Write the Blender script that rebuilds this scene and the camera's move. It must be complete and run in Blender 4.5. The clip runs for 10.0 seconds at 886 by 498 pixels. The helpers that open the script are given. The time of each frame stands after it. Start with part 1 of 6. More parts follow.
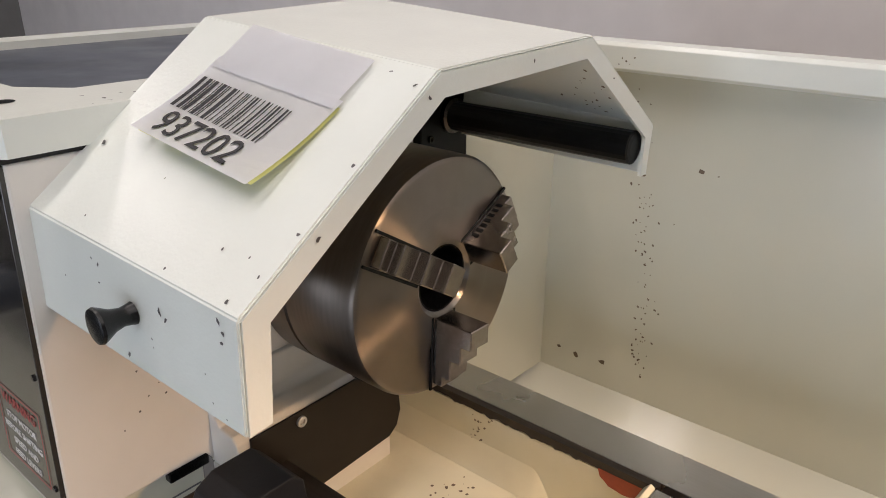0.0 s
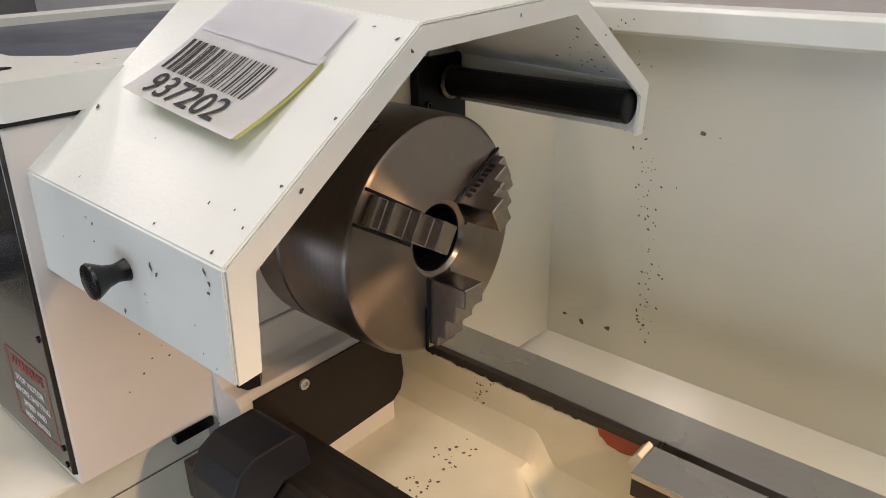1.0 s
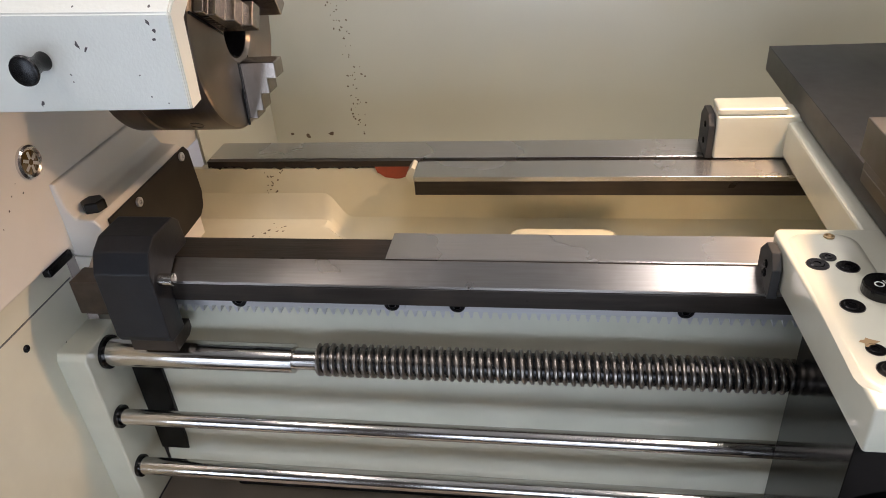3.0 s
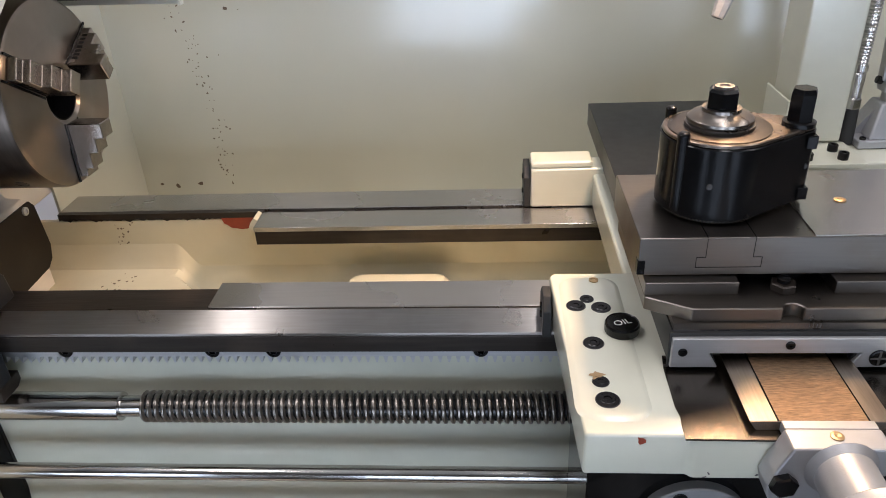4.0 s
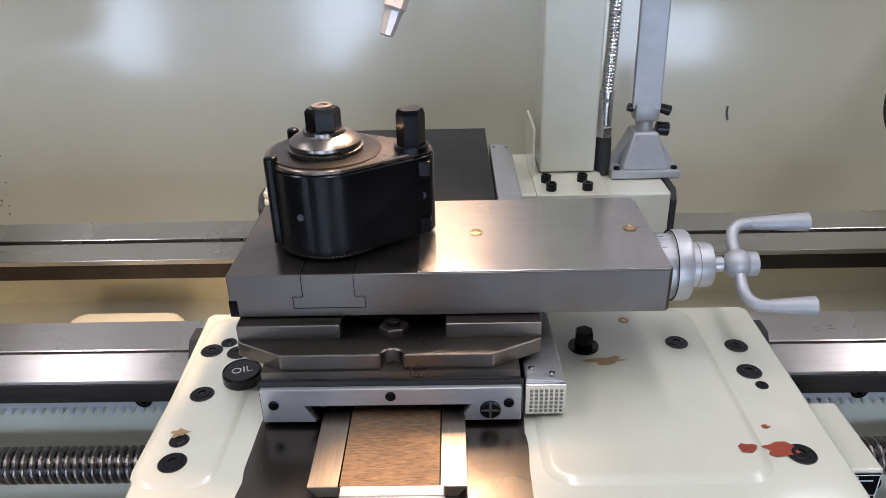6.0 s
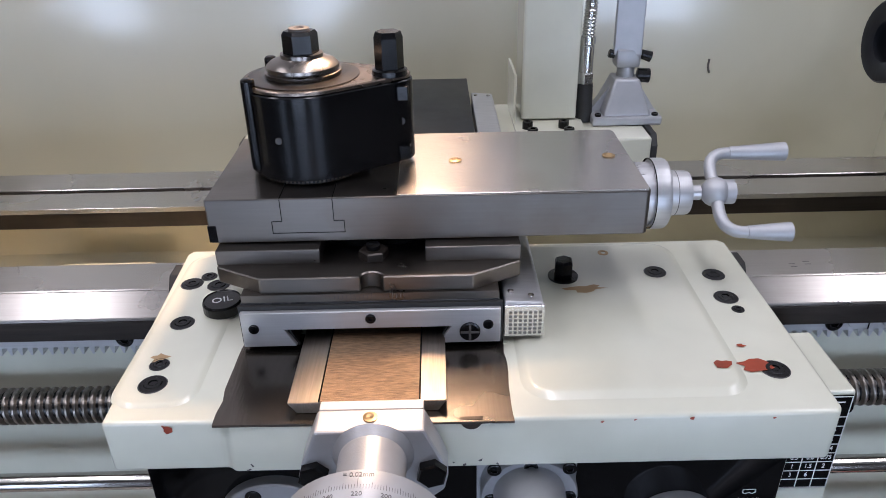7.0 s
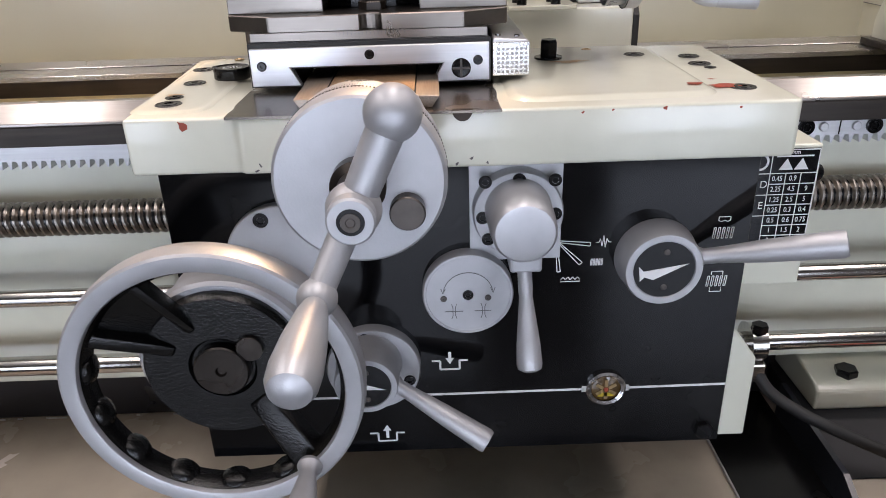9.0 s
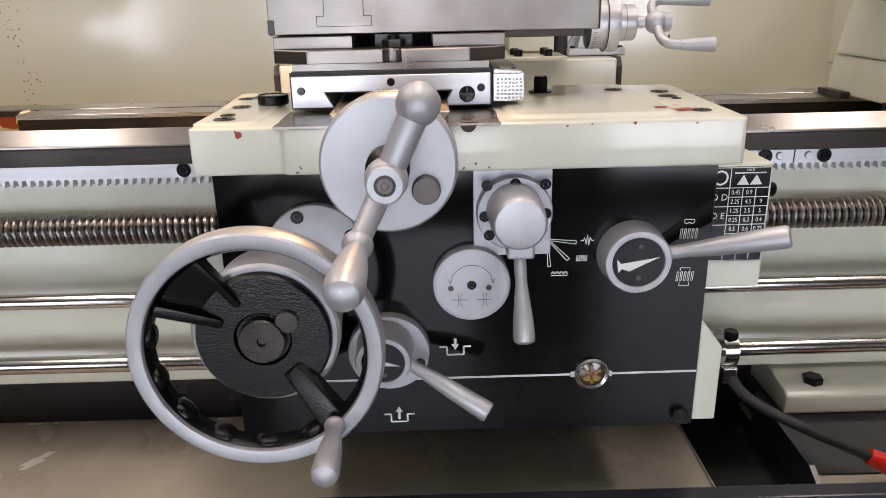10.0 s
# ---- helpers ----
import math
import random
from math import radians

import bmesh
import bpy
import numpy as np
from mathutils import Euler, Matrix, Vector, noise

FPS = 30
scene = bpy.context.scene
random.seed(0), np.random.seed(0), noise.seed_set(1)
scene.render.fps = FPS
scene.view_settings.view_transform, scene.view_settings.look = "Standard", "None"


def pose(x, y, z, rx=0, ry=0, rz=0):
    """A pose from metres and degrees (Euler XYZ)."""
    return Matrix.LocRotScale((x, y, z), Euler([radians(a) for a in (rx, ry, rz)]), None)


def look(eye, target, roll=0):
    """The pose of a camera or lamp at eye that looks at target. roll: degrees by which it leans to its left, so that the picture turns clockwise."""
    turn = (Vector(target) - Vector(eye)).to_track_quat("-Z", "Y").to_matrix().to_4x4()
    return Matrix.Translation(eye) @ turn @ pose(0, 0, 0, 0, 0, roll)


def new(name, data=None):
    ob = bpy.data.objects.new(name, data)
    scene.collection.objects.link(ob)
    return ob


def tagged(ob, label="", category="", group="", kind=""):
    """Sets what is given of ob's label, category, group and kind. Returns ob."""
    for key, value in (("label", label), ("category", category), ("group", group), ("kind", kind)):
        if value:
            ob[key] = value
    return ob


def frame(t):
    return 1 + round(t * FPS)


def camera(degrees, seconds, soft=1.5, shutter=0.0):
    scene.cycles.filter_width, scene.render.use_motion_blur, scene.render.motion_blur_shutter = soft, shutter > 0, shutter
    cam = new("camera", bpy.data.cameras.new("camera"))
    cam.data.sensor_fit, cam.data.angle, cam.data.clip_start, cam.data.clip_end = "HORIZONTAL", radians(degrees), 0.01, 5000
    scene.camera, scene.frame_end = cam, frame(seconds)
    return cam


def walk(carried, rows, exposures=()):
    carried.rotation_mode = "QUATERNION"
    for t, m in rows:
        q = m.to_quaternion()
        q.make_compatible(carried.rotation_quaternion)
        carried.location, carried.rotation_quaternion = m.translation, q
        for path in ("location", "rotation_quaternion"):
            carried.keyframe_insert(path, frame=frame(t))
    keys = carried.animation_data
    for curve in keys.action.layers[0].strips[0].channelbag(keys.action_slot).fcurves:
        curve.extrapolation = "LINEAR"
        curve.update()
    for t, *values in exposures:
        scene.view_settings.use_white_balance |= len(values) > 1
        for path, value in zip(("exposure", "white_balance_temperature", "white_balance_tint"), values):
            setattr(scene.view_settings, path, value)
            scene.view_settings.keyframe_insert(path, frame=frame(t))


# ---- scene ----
cam = camera(62.5, 10.0, 0.9)
PATH = [
    (0, (-0.265, -0.134, 1.354), (-1.45, 1.288, 0.596), 0.4),
    (0.5, (-0.246, -0.132, 1.339), (-1.47, 1.241, 0.555), -0.3),
    (1, (-0.243, -0.13, 1.34), (-1.452, 1.244, 0.535), -1.1),
    (1.5, (-0.233, -0.136, 1.336), (-1.338, 1.297, 0.485), -2.5),
    (2, (-0.232, -0.182, 1.308), (-1.086, 1.363, 0.368), -4.2),
    (2.5, (-0.27, -0.331, 1.304), (-0.819, 1.297, 0.28), -5.0),
    (2.7, (-0.284, -0.387, 1.298), (-0.719, 1.257, 0.246), -5.1),
    (3.8, (-0.194, -0.464, 1.312), (-0.344, 1.258, 0.306), -3.2),
    (4, (-0.144, -0.464, 1.329), (-0.287, 1.276, 0.352), -3.0),
    (4.5, (-0.029, -0.441, 1.32), (-0.145, 1.323, 0.384), -2.4),
    (5, (0.072, -0.404, 1.299), (-0.017, 1.377, 0.393), -2.0),
    (5.5, (0.112, -0.394, 1.295), (0.061, 1.391, 0.394), -1.6),
    (5.7, (0.12, -0.394, 1.293), (0.076, 1.393, 0.397), -1.5),
    (7, (0.129, -0.414, 1.257), (0.134, 1.345, 0.305), -1.2),
    (7.5, (0.122, -0.432, 1.205), (0.116, 1.321, 0.241), -1.3),
    (8, (0.132, -0.455, 1.155), (0.118, 1.341, 0.277), -1.9),
    (8.5, (0.1425, -0.4826, 1.1039), (0.1335, 1.3224, 0.2419), -2.07),
    (9, (0.1271, -0.5496, 1.0738), (0.1356, 1.2664, 0.2369), -1.83),
    (9.5, (0.1104, -0.6402, 1.0524), (0.1268, 1.2031, 0.276), -1.43),
    (10, (0.1166, -0.6607, 1.0551), (0.135, 1.2252, 0.3903), -1.23),
]
EXPOSURES = [
    (0.0, -0.32, 6650, 17),
    (2.5, -0.24, 6600, 19),
    (4.5, -0.26, 6050, 16),
    (5.5, -0.28, 5950, 17),
    (7.5, -0.20, 5750, 20),
    (9.0, 0.06, 6600, 21),
    (10.0, 0.08, 7100, 22),
]
walk(cam, [(t, look(eye, target, roll)) for t, eye, target, roll in PATH], EXPOSURES)

# ---- light ----
world = bpy.data.worlds.new("shop_air")
scene.world = world
world.use_nodes = True
world.node_tree.nodes["Background"].inputs[0].default_value = (0.75, 0.85, 1.0, 1)
world.node_tree.nodes["Background"].inputs[1].default_value = 0.02


def area_lamp(name, m, sx, sy, watts, colour):
    d = bpy.data.lights.new(name, "AREA")
    d.shape, d.size, d.size_y, d.energy, d.color = "RECTANGLE", sx, sy, watts, colour
    o = new(name, d)
    o.matrix_world = m
    return o


COOL, WARM, DAY = (1.0, 0.955, 0.90), (1.0, 0.67, 0.38), (0.62, 0.80, 1.0)
area_lamp("ceiling_light_a", look((-3.45, -0.25, 2.95), (-3.45, -0.25, 0)), 0.35, 0.8, 10, COOL)
area_lamp("ceiling_light_b", look((-1.27, -0.2, 2.95), (-1.27, -0.2, 0)), 0.20, 2.4, 25, COOL)
area_lamp("ceiling_light_c", look((1.7, -0.1, 2.95), (1.7, -0.1, 0)), 0.30, 2.4, 21, COOL)
# Overhead fill out of view, added to brighten the splash guard.
area_lamp("ceiling_light_d", look((0.25, -0.2, 2.95), (0.25, -0.2, 0)), 0.20, 2.4, 26, COOL)
area_lamp("window_daylight", look((-0.35, -3.45, 0.9), (-0.35, 0, 0.9)), 5.2, 1.8, 92, DAY)
lamp = bpy.data.lights.new("work_lamp_bulb", "SPOT")
lamp.energy, lamp.color, lamp.spot_size, lamp.spot_blend, lamp.shadow_soft_size = 21, WARM, radians(98), 0.6, 0.03
new("work_lamp_bulb", lamp).matrix_world = look((0.110, 0.250, 1.370), (-0.40, 0.02, 0.52))


# ---- materials ----
def mat(name, colour, rough=0.5, metal=0.0, coat=0.0, spec=0.5):
    m = bpy.data.materials.new(name)
    m.use_nodes = True
    b = m.node_tree.nodes["Principled BSDF"]
    b.inputs["Base Color"].default_value = (*colour, 1)
    b.inputs["Roughness"].default_value, b.inputs["Metallic"].default_value = rough, metal
    b.inputs["Coat Weight"].default_value, b.inputs["Specular IOR Level"].default_value = coat, spec
    b.inputs["Coat Roughness"].default_value = 0.12
    return m


def wear(m, scale=(40, 40, 40), amount=0.15, rough=0.12, bump=0.0, bump_scale=300.0, dirt=None, dirt_amount=0.0, dirt_scale=6.0, bump_stretch=(1, 1, 1)):
    """Colour and gloss that vary at two scales, dirt patches and fine relief."""
    t = m.node_tree
    n, l = t.nodes, t.links
    b = n["Principled BSDF"]
    base = tuple(b.inputs["Base Color"].default_value)
    r0 = b.inputs["Roughness"].default_value
    co = n.new("ShaderNodeTexCoord")
    mp = n.new("ShaderNodeMapping")
    mp.inputs["Scale"].default_value = scale
    l.new(co.outputs["Object"], mp.inputs["Vector"])
    fine = n.new("ShaderNodeTexNoise")
    fine.inputs["Scale"].default_value, fine.inputs["Detail"].default_value = 1.0, 6
    l.new(mp.outputs[0], fine.inputs["Vector"])
    big = n.new("ShaderNodeTexNoise")
    big.inputs["Scale"].default_value, big.inputs["Detail"].default_value = dirt_scale, 5
    l.new(co.outputs["Object"], big.inputs["Vector"])
    ramp = n.new("ShaderNodeMapRange")
    ramp.inputs["From Min"].default_value, ramp.inputs["From Max"].default_value = 0.3, 0.7
    ramp.inputs["To Min"].default_value, ramp.inputs["To Max"].default_value = 1 - amount, 1 + amount * 0.5
    l.new(fine.outputs["Fac"], ramp.inputs["Value"])
    mul = n.new("ShaderNodeMix")
    mul.data_type, mul.blend_type = "RGBA", "MULTIPLY"
    mul.inputs["Factor"].default_value = 1.0
    mul.inputs["A"].default_value = base
    l.new(ramp.outputs[0], mul.inputs["B"])
    out = mul.outputs["Result"]
    if dirt:
        dr = n.new("ShaderNodeMapRange")
        dr.inputs["From Min"].default_value, dr.inputs["From Max"].default_value = 0.52, 0.72
        dr.inputs["To Max"].default_value = dirt_amount
        l.new(big.outputs["Fac"], dr.inputs["Value"])
        mx = n.new("ShaderNodeMix")
        mx.data_type = "RGBA"
        l.new(dr.outputs[0], mx.inputs["Factor"])
        l.new(out, mx.inputs["A"])
        mx.inputs["B"].default_value = (*dirt, 1)
        out = mx.outputs["Result"]
    l.new(out, b.inputs["Base Color"])
    rr = n.new("ShaderNodeMapRange")
    rr.inputs["From Min"].default_value, rr.inputs["From Max"].default_value = 0.3, 0.7
    rr.inputs["To Min"].default_value, rr.inputs["To Max"].default_value = max(r0 - rough, 0.03), min(r0 + rough, 1)
    l.new(big.outputs["Fac"], rr.inputs["Value"])
    l.new(rr.outputs[0], b.inputs["Roughness"])
    if bump:
        mp2 = n.new("ShaderNodeMapping")
        mp2.inputs["Scale"].default_value = [bump_scale * v for v in bump_stretch]
        l.new(co.outputs["Object"], mp2.inputs["Vector"])
        bn = n.new("ShaderNodeTexNoise")
        bn.inputs["Scale"].default_value, bn.inputs["Detail"].default_value = 1.0, 3
        l.new(mp2.outputs[0], bn.inputs["Vector"])
        bp = n.new("ShaderNodeBump")
        bp.inputs["Strength"].default_value, bp.inputs["Distance"].default_value = bump, 0.0006
        l.new(bn.outputs["Fac"], bp.inputs["Height"])
        l.new(bp.outputs[0], b.inputs["Normal"])
        if b.inputs["Coat Weight"].default_value > 0:
            l.new(bp.outputs[0], b.inputs["Coat Normal"])
    return m


CREAM = wear(mat("cream_enamel", (0.66, 0.66, 0.545), 0.34, coat=0.9), (25, 25, 25), 0.05, 0.06, 0.10, 90, (0.55, 0.52, 0.40), 0.25, 5)
HOODP = wear(mat("white_enamel", (0.74, 0.755, 0.69), 0.40, coat=0.3), (25, 25, 25), 0.03, 0.05, 0.34, 330, (0.66, 0.66, 0.58), 0.2, 5)
SPLASH = wear(mat("splash_enamel", (0.66, 0.645, 0.53), 0.24, coat=1.0, spec=0.9), (2.2, 2.2, 1.6), 0.08, 0.03, 0, 0, (0.52, 0.50, 0.39), 0.55, 2.6)
BEDPAINT = wear(mat("bed_cream_enamel", (0.74, 0.69, 0.52), 0.22, coat=0.5), (14, 14, 14), 0.06, 0.06, 0.2, 120, (0.58, 0.48, 0.30), 0.35, 9)
STEEL = wear(mat("ground_steel", (0.50, 0.47, 0.435), 0.24, 1.0), (25, 600, 600), 0.06, 0.05, 0.02, 900, (0.32, 0.285, 0.25), 0.5, 12, (0.05, 1, 1))
STEEL_Y = wear(mat("ground_steel_crosswise", (0.17, 0.15, 0.13), 0.24, 1.0), (900, 25, 900), 0.12, 0.08, 0.06, 800, (0.30, 0.25, 0.2), 0.5, 9, (1, 0.06, 1))
BRIGHT = wear(mat("bright_steel", (0.55, 0.53, 0.50), 0.16, 1.0), (10, 300, 300), 0.12, 0.06, 0.06, 500, None, 0, 9, (0.06, 1, 1))
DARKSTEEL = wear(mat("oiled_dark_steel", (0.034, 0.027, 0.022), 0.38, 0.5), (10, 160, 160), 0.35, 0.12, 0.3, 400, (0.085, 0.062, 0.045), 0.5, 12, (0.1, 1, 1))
STEEL_V = wear(mat("worn_vee_steel", (0.36, 0.335, 0.31), 0.30, 1.0), (25, 500, 500), 0.07, 0.04, 0, 0, (0.25, 0.22, 0.195), 0.6, 14)
CHUCKM = wear(mat("turned_chuck_steel", (0.27, 0.23, 0.195), 0.32, 1.0), (300, 30, 30), 0.10, 0.05, 0.05, 600, None, 0, 6, (1, 0.2, 0.2))


def machined(m, amount, rotation):
    """Highlights drawn out across the grinding or turning marks, which run along or round the x axis."""
    b = m.node_tree.nodes["Principled BSDF"]
    r = m.node_tree.nodes.new("ShaderNodeTangent")
    r.direction_type, r.axis = "RADIAL", "X"
    m.node_tree.links.new(r.outputs[0], b.inputs["Tangent"])
    b.inputs["Anisotropic"].default_value = amount
    b.inputs["Anisotropic Rotation"].default_value = rotation


# Face steel's colour about halved, so the chuck's side is painted in shade.
CHUCKSIDE = wear(mat("shaded_chuck_side", (0.125, 0.104, 0.088), 0.32, 1.0), (300, 30, 30), 0.12, 0.05)
machined(CHUCKM, 0.9, 0.25)
machined(STEEL, 0.7, 0.0)
machined(STEEL_V, 0.85, 0.0)
WAY = wear(mat("bright_way_steel", (0.52, 0.49, 0.46), 0.27, 1.0), (25, 500, 500), 0.05, 0.03, 0, 0, (0.46, 0.42, 0.38), 0.5, 5)
machined(WAY, 0.85, 0.0)
STEEL_G = wear(mat("dull_ground_steel", (0.205, 0.185, 0.165), 0.32, 1.0), (25, 500, 500), 0.05, 0.06, 0.015, 900, (0.15, 0.122, 0.098), 0.6, 16, (0.05, 1, 1))
RAIL = wear(mat("scraped_rail_steel", (0.34, 0.295, 0.25), 0.38, 1.0), (700, 30, 700), 0.18, 0.08, 0.08, 800, (0.40, 0.30, 0.2), 0.5, 22, (1, 0.06, 1))
SOOT = wear(mat("matte_black_bar", (0.006, 0.006, 0.006), 0.42, spec=0.2), (60, 60, 60), 0.3, 0.08)
HUBM = wear(mat("turned_dark_steel", (0.085, 0.075, 0.068), 0.30, 1.0), (90, 90, 90), 0.2, 0.08, 0.05, 500)
SCREWM = wear(mat("grey_screw_steel", (0.075, 0.072, 0.07), 0.40, 0.7), (200, 200, 200), 0.3, 0.1)
JAWM = wear(mat("jaw_steel", (0.34, 0.30, 0.265), 0.26, 1.0), (200, 200, 200), 0.14, 0.06, 0.06, 500)
# Black oxide parts, and the plain black put into shaded recesses.
BLACKOX = wear(mat("black_oxide_and_shade", (0.004, 0.004, 0.0045), 0.20, 0.0, spec=0.30), (60, 60, 60), 0.3, 0.10, 0.08, 300)
CASTGREY = wear(mat("dark_grey_casting", (0.014, 0.015, 0.018), 0.42, 0.0, spec=0.3), (40, 40, 40), 0.25, 0.1, 0.25, 200)
SILVER = wear(mat("satin_aluminium", (0.45, 0.455, 0.47), 0.44, 0.55), (50, 50, 50), 0.08, 0.07, 0.12, 700)
ALU = wear(mat("polished_aluminium", (0.72, 0.72, 0.72), 0.26, 0.95), (50, 50, 50), 0.10, 0.06, 0.06, 600)
PLATE = wear(mat("brushed_plate", (0.58, 0.58, 0.59), 0.36, 0.7), (8, 300, 300), 0.10, 0.06, 0.06, 500, None, 0, 9, (0.06, 1, 1))
CHROME = mat("chrome", (0.70, 0.70, 0.70), 0.20, 1.0)
APRONP = wear(mat("black_gloss_panel", (0.003, 0.003, 0.0035), 0.12, spec=0.26), (30, 30, 30), 0.3, 0.07, 0.02, 40, (0.02, 0.02, 0.02), 0.5, 6)
WRINKLE = wear(mat("black_wrinkle_paint", (0.003, 0.003, 0.003), 0.12, spec=0.45), (60, 60, 60), 0.3, 0.05, 0.7, 650)
BLACKP = wear(mat("black_plastic", (0.007, 0.007, 0.007), 0.24, spec=0.4), (60, 60, 60), 0.2, 0.08)
RUBBER = mat("black_rubber", (0.02, 0.02, 0.02), 0.6)
FELT = wear(mat("brown_oiled_casting", (0.28, 0.18, 0.105), 0.50, 0.6), (160, 1100, 900), 0.5, 0.1, 0.8, 1500)
BRASS = wear(mat("brass", (0.46, 0.33, 0.18), 0.42, 1.0), (80, 80, 80), 0.2, 0.08)
REDPRIMER = wear(mat("red_primer", (0.30, 0.045, 0.015), 0.5), (60, 60, 60), 0.25, 0.1, 0.2, 200)
REDPLASTIC = wear(mat("red_plastic", (0.70, 0.02, 0.015), 0.3), (40, 40, 40), 0.08, 0.05)
PAPER = wear(mat("white_label_paper", (0.88, 0.87, 0.88), 0.45), (30, 30, 30), 0.03, 0.05)
NOTE = mat("yellow_note_paper", (0.80, 0.78, 0.32), 0.6)
INK = mat("black_ink", (0.02, 0.018, 0.02), 0.5)
WHITEINK = mat("white_ink", (0.75, 0.75, 0.74), 0.5)
REDINK = mat("red_ink", (0.40, 0.05, 0.05), 0.5)
GREYINK = mat("grey_engraving", (0.12, 0.12, 0.12), 0.5)
SPECK = mat("dark_oil_speck", (0.13, 0.09, 0.055), 0.5)
CHIP = mat("chipped_to_metal", (0.10, 0.09, 0.085), 0.5, 0.3)
TRAYP = wear(mat("grey_tray_paint", (0.44, 0.385, 0.315), 0.24), (12, 12, 12), 0.12, 0.08, 0.06, 120, (0.22, 0.19, 0.15), 0.6, 7)
NAVY = wear(mat("dark_navy_paint", (0.018, 0.020, 0.028), 0.28, coat=0.3), (12, 12, 12), 0.2, 0.08, 0.05, 100)
MATGREY = wear(mat("grey_vinyl", (0.085, 0.095, 0.115), 0.38), (10, 14, 14), 0.3, 0.12, 0.5, 25, (0.14, 0.15, 0.18), 0.5, 9)
HSPAINT = wear(mat("pale_enamel", (0.72, 0.69, 0.64), 0.35, coat=0.2), (25, 25, 25), 0.03, 0.06, 0.15, 250, (0.62, 0.58, 0.5), 0.2, 5)
WALLP = wear(mat("plaster_wall", (0.86, 0.81, 0.79), 0.8), (8, 8, 8), 0.05, 0.05, 0.1, 60)
SHOPP = wear(mat("assumed_grey_wall", (0.22, 0.21, 0.20), 0.7), (8, 8, 8), 0.08, 0.05, 0.1, 60)
CEILP = wear(mat("ceiling_paint", (0.80, 0.80, 0.78), 0.8), (4, 4, 4), 0.05, 0.05)
FLOORP = wear(mat("sealed_concrete", (0.13, 0.13, 0.125), 0.18, coat=1.0), (5, 5, 5), 0.2, 0.08, 0.05, 60)
OILGLASS = mat("oil_sight_glass", (0.09, 0.05, 0.015), 0.08, coat=1.0)
GLOW = mat("lamp_bulb_glow", (1, 0.7, 0.4), 0.4)
GLOW.node_tree.nodes["Principled BSDF"].inputs["Emission Color"].default_value = (1.0, 0.62, 0.3, 1)
GLOW.node_tree.nodes["Principled BSDF"].inputs["Emission Strength"].default_value = 25
HAZE = mat("window_sky_glow", (1, 1, 1), 0.4)
HAZE.node_tree.nodes["Principled BSDF"].inputs["Emission Color"].default_value = (0.8, 0.9, 1.0, 1)
HAZE.node_tree.nodes["Principled BSDF"].inputs["Emission Strength"].default_value = 3

# ---- mesh tools ----
ORIGIN = {}


def thing(name, base, label, category, group="", kind="", at=(0, 0, 0)):
    """An Empty that holds a thing's parts; at moves the thing as a whole from where its plan is drawn."""
    e = new(name)
    e.empty_display_size = 0.02
    e.location = Vector(base) + Vector(at)
    ORIGIN[e] = Vector(base)
    return tagged(e, label, category, group, kind)


def part(name, bm, material, parent, label="", smooth=False):
    """One mesh under a thing or under a part; bm is in world metres."""
    o = ORIGIN[parent]
    bmesh.ops.translate(bm, verts=bm.verts, vec=-o)
    me = bpy.data.meshes.new(name)
    for f in bm.faces:
        f.smooth = smooth
    bm.to_mesh(me)
    bm.free()
    me.materials.append(material)
    if smooth:
        me.set_sharp_from_angle(angle=radians(35))
    ob = new(name, me)
    ob.parent = parent
    ORIGIN[ob] = o
    if label:
        tagged(ob, label)
    return ob


def stuff_part(*given):
    """A part made of many pieces too small to pick apart."""
    return tagged(part(*given), kind="stuff")


def solo(name, bm, material, base, label, category, group="", kind="", smooth=False):
    """A thing that is one mesh."""
    bmesh.ops.translate(bm, verts=bm.verts, vec=-Vector(base))
    me = bpy.data.meshes.new(name)
    for f in bm.faces:
        f.smooth = smooth
    bm.to_mesh(me)
    bm.free()
    me.materials.append(material)
    if smooth:
        me.set_sharp_from_angle(angle=radians(35))
    ob = new(name, me)
    ob.location = base
    ORIGIN[ob] = Vector(base)
    return tagged(ob, label, category, group, kind)


def bevel(bm, w, seg=2):
    if w:
        bmesh.ops.bevel(bm, geom=list(bm.edges), offset=w, segments=seg, affect="EDGES", profile=0.5, clamp_overlap=True)
    return bm


def box(x0, x1, y0, y1, z0, z1, w=0.001, seg=2):
    bm = bmesh.new()
    bmesh.ops.create_cube(bm, size=1)
    bmesh.ops.scale(bm, verts=bm.verts, vec=(x1 - x0, y1 - y0, z1 - z0))
    bmesh.ops.translate(bm, verts=bm.verts, vec=((x0 + x1) / 2, (y0 + y1) / 2, (z0 + z1) / 2))
    return bevel(bm, w, seg)


def put(axis, u, v, a):
    return {"x": (a, u, v), "y": (u, a, v), "z": (u, v, a)}[axis]


def prism(prof, a0, a1, axis="x", w=0.0, seg=2):
    """A closed profile drawn out along an axis: (y, z) along x, (x, z) along y, (x, y) along z."""
    bm = bmesh.new()
    lo = [bm.verts.new(put(axis, u, v, a0)) for u, v in prof]
    hi = [bm.verts.new(put(axis, u, v, a1)) for u, v in prof]
    n = len(prof)
    for i in range(n):
        bm.faces.new((lo[i], lo[(i + 1) % n], hi[(i + 1) % n], hi[i]))
    bm.faces.new(lo), bm.faces.new(hi)
    bmesh.ops.recalc_face_normals(bm, faces=bm.faces)
    return bevel(bm, w, seg)


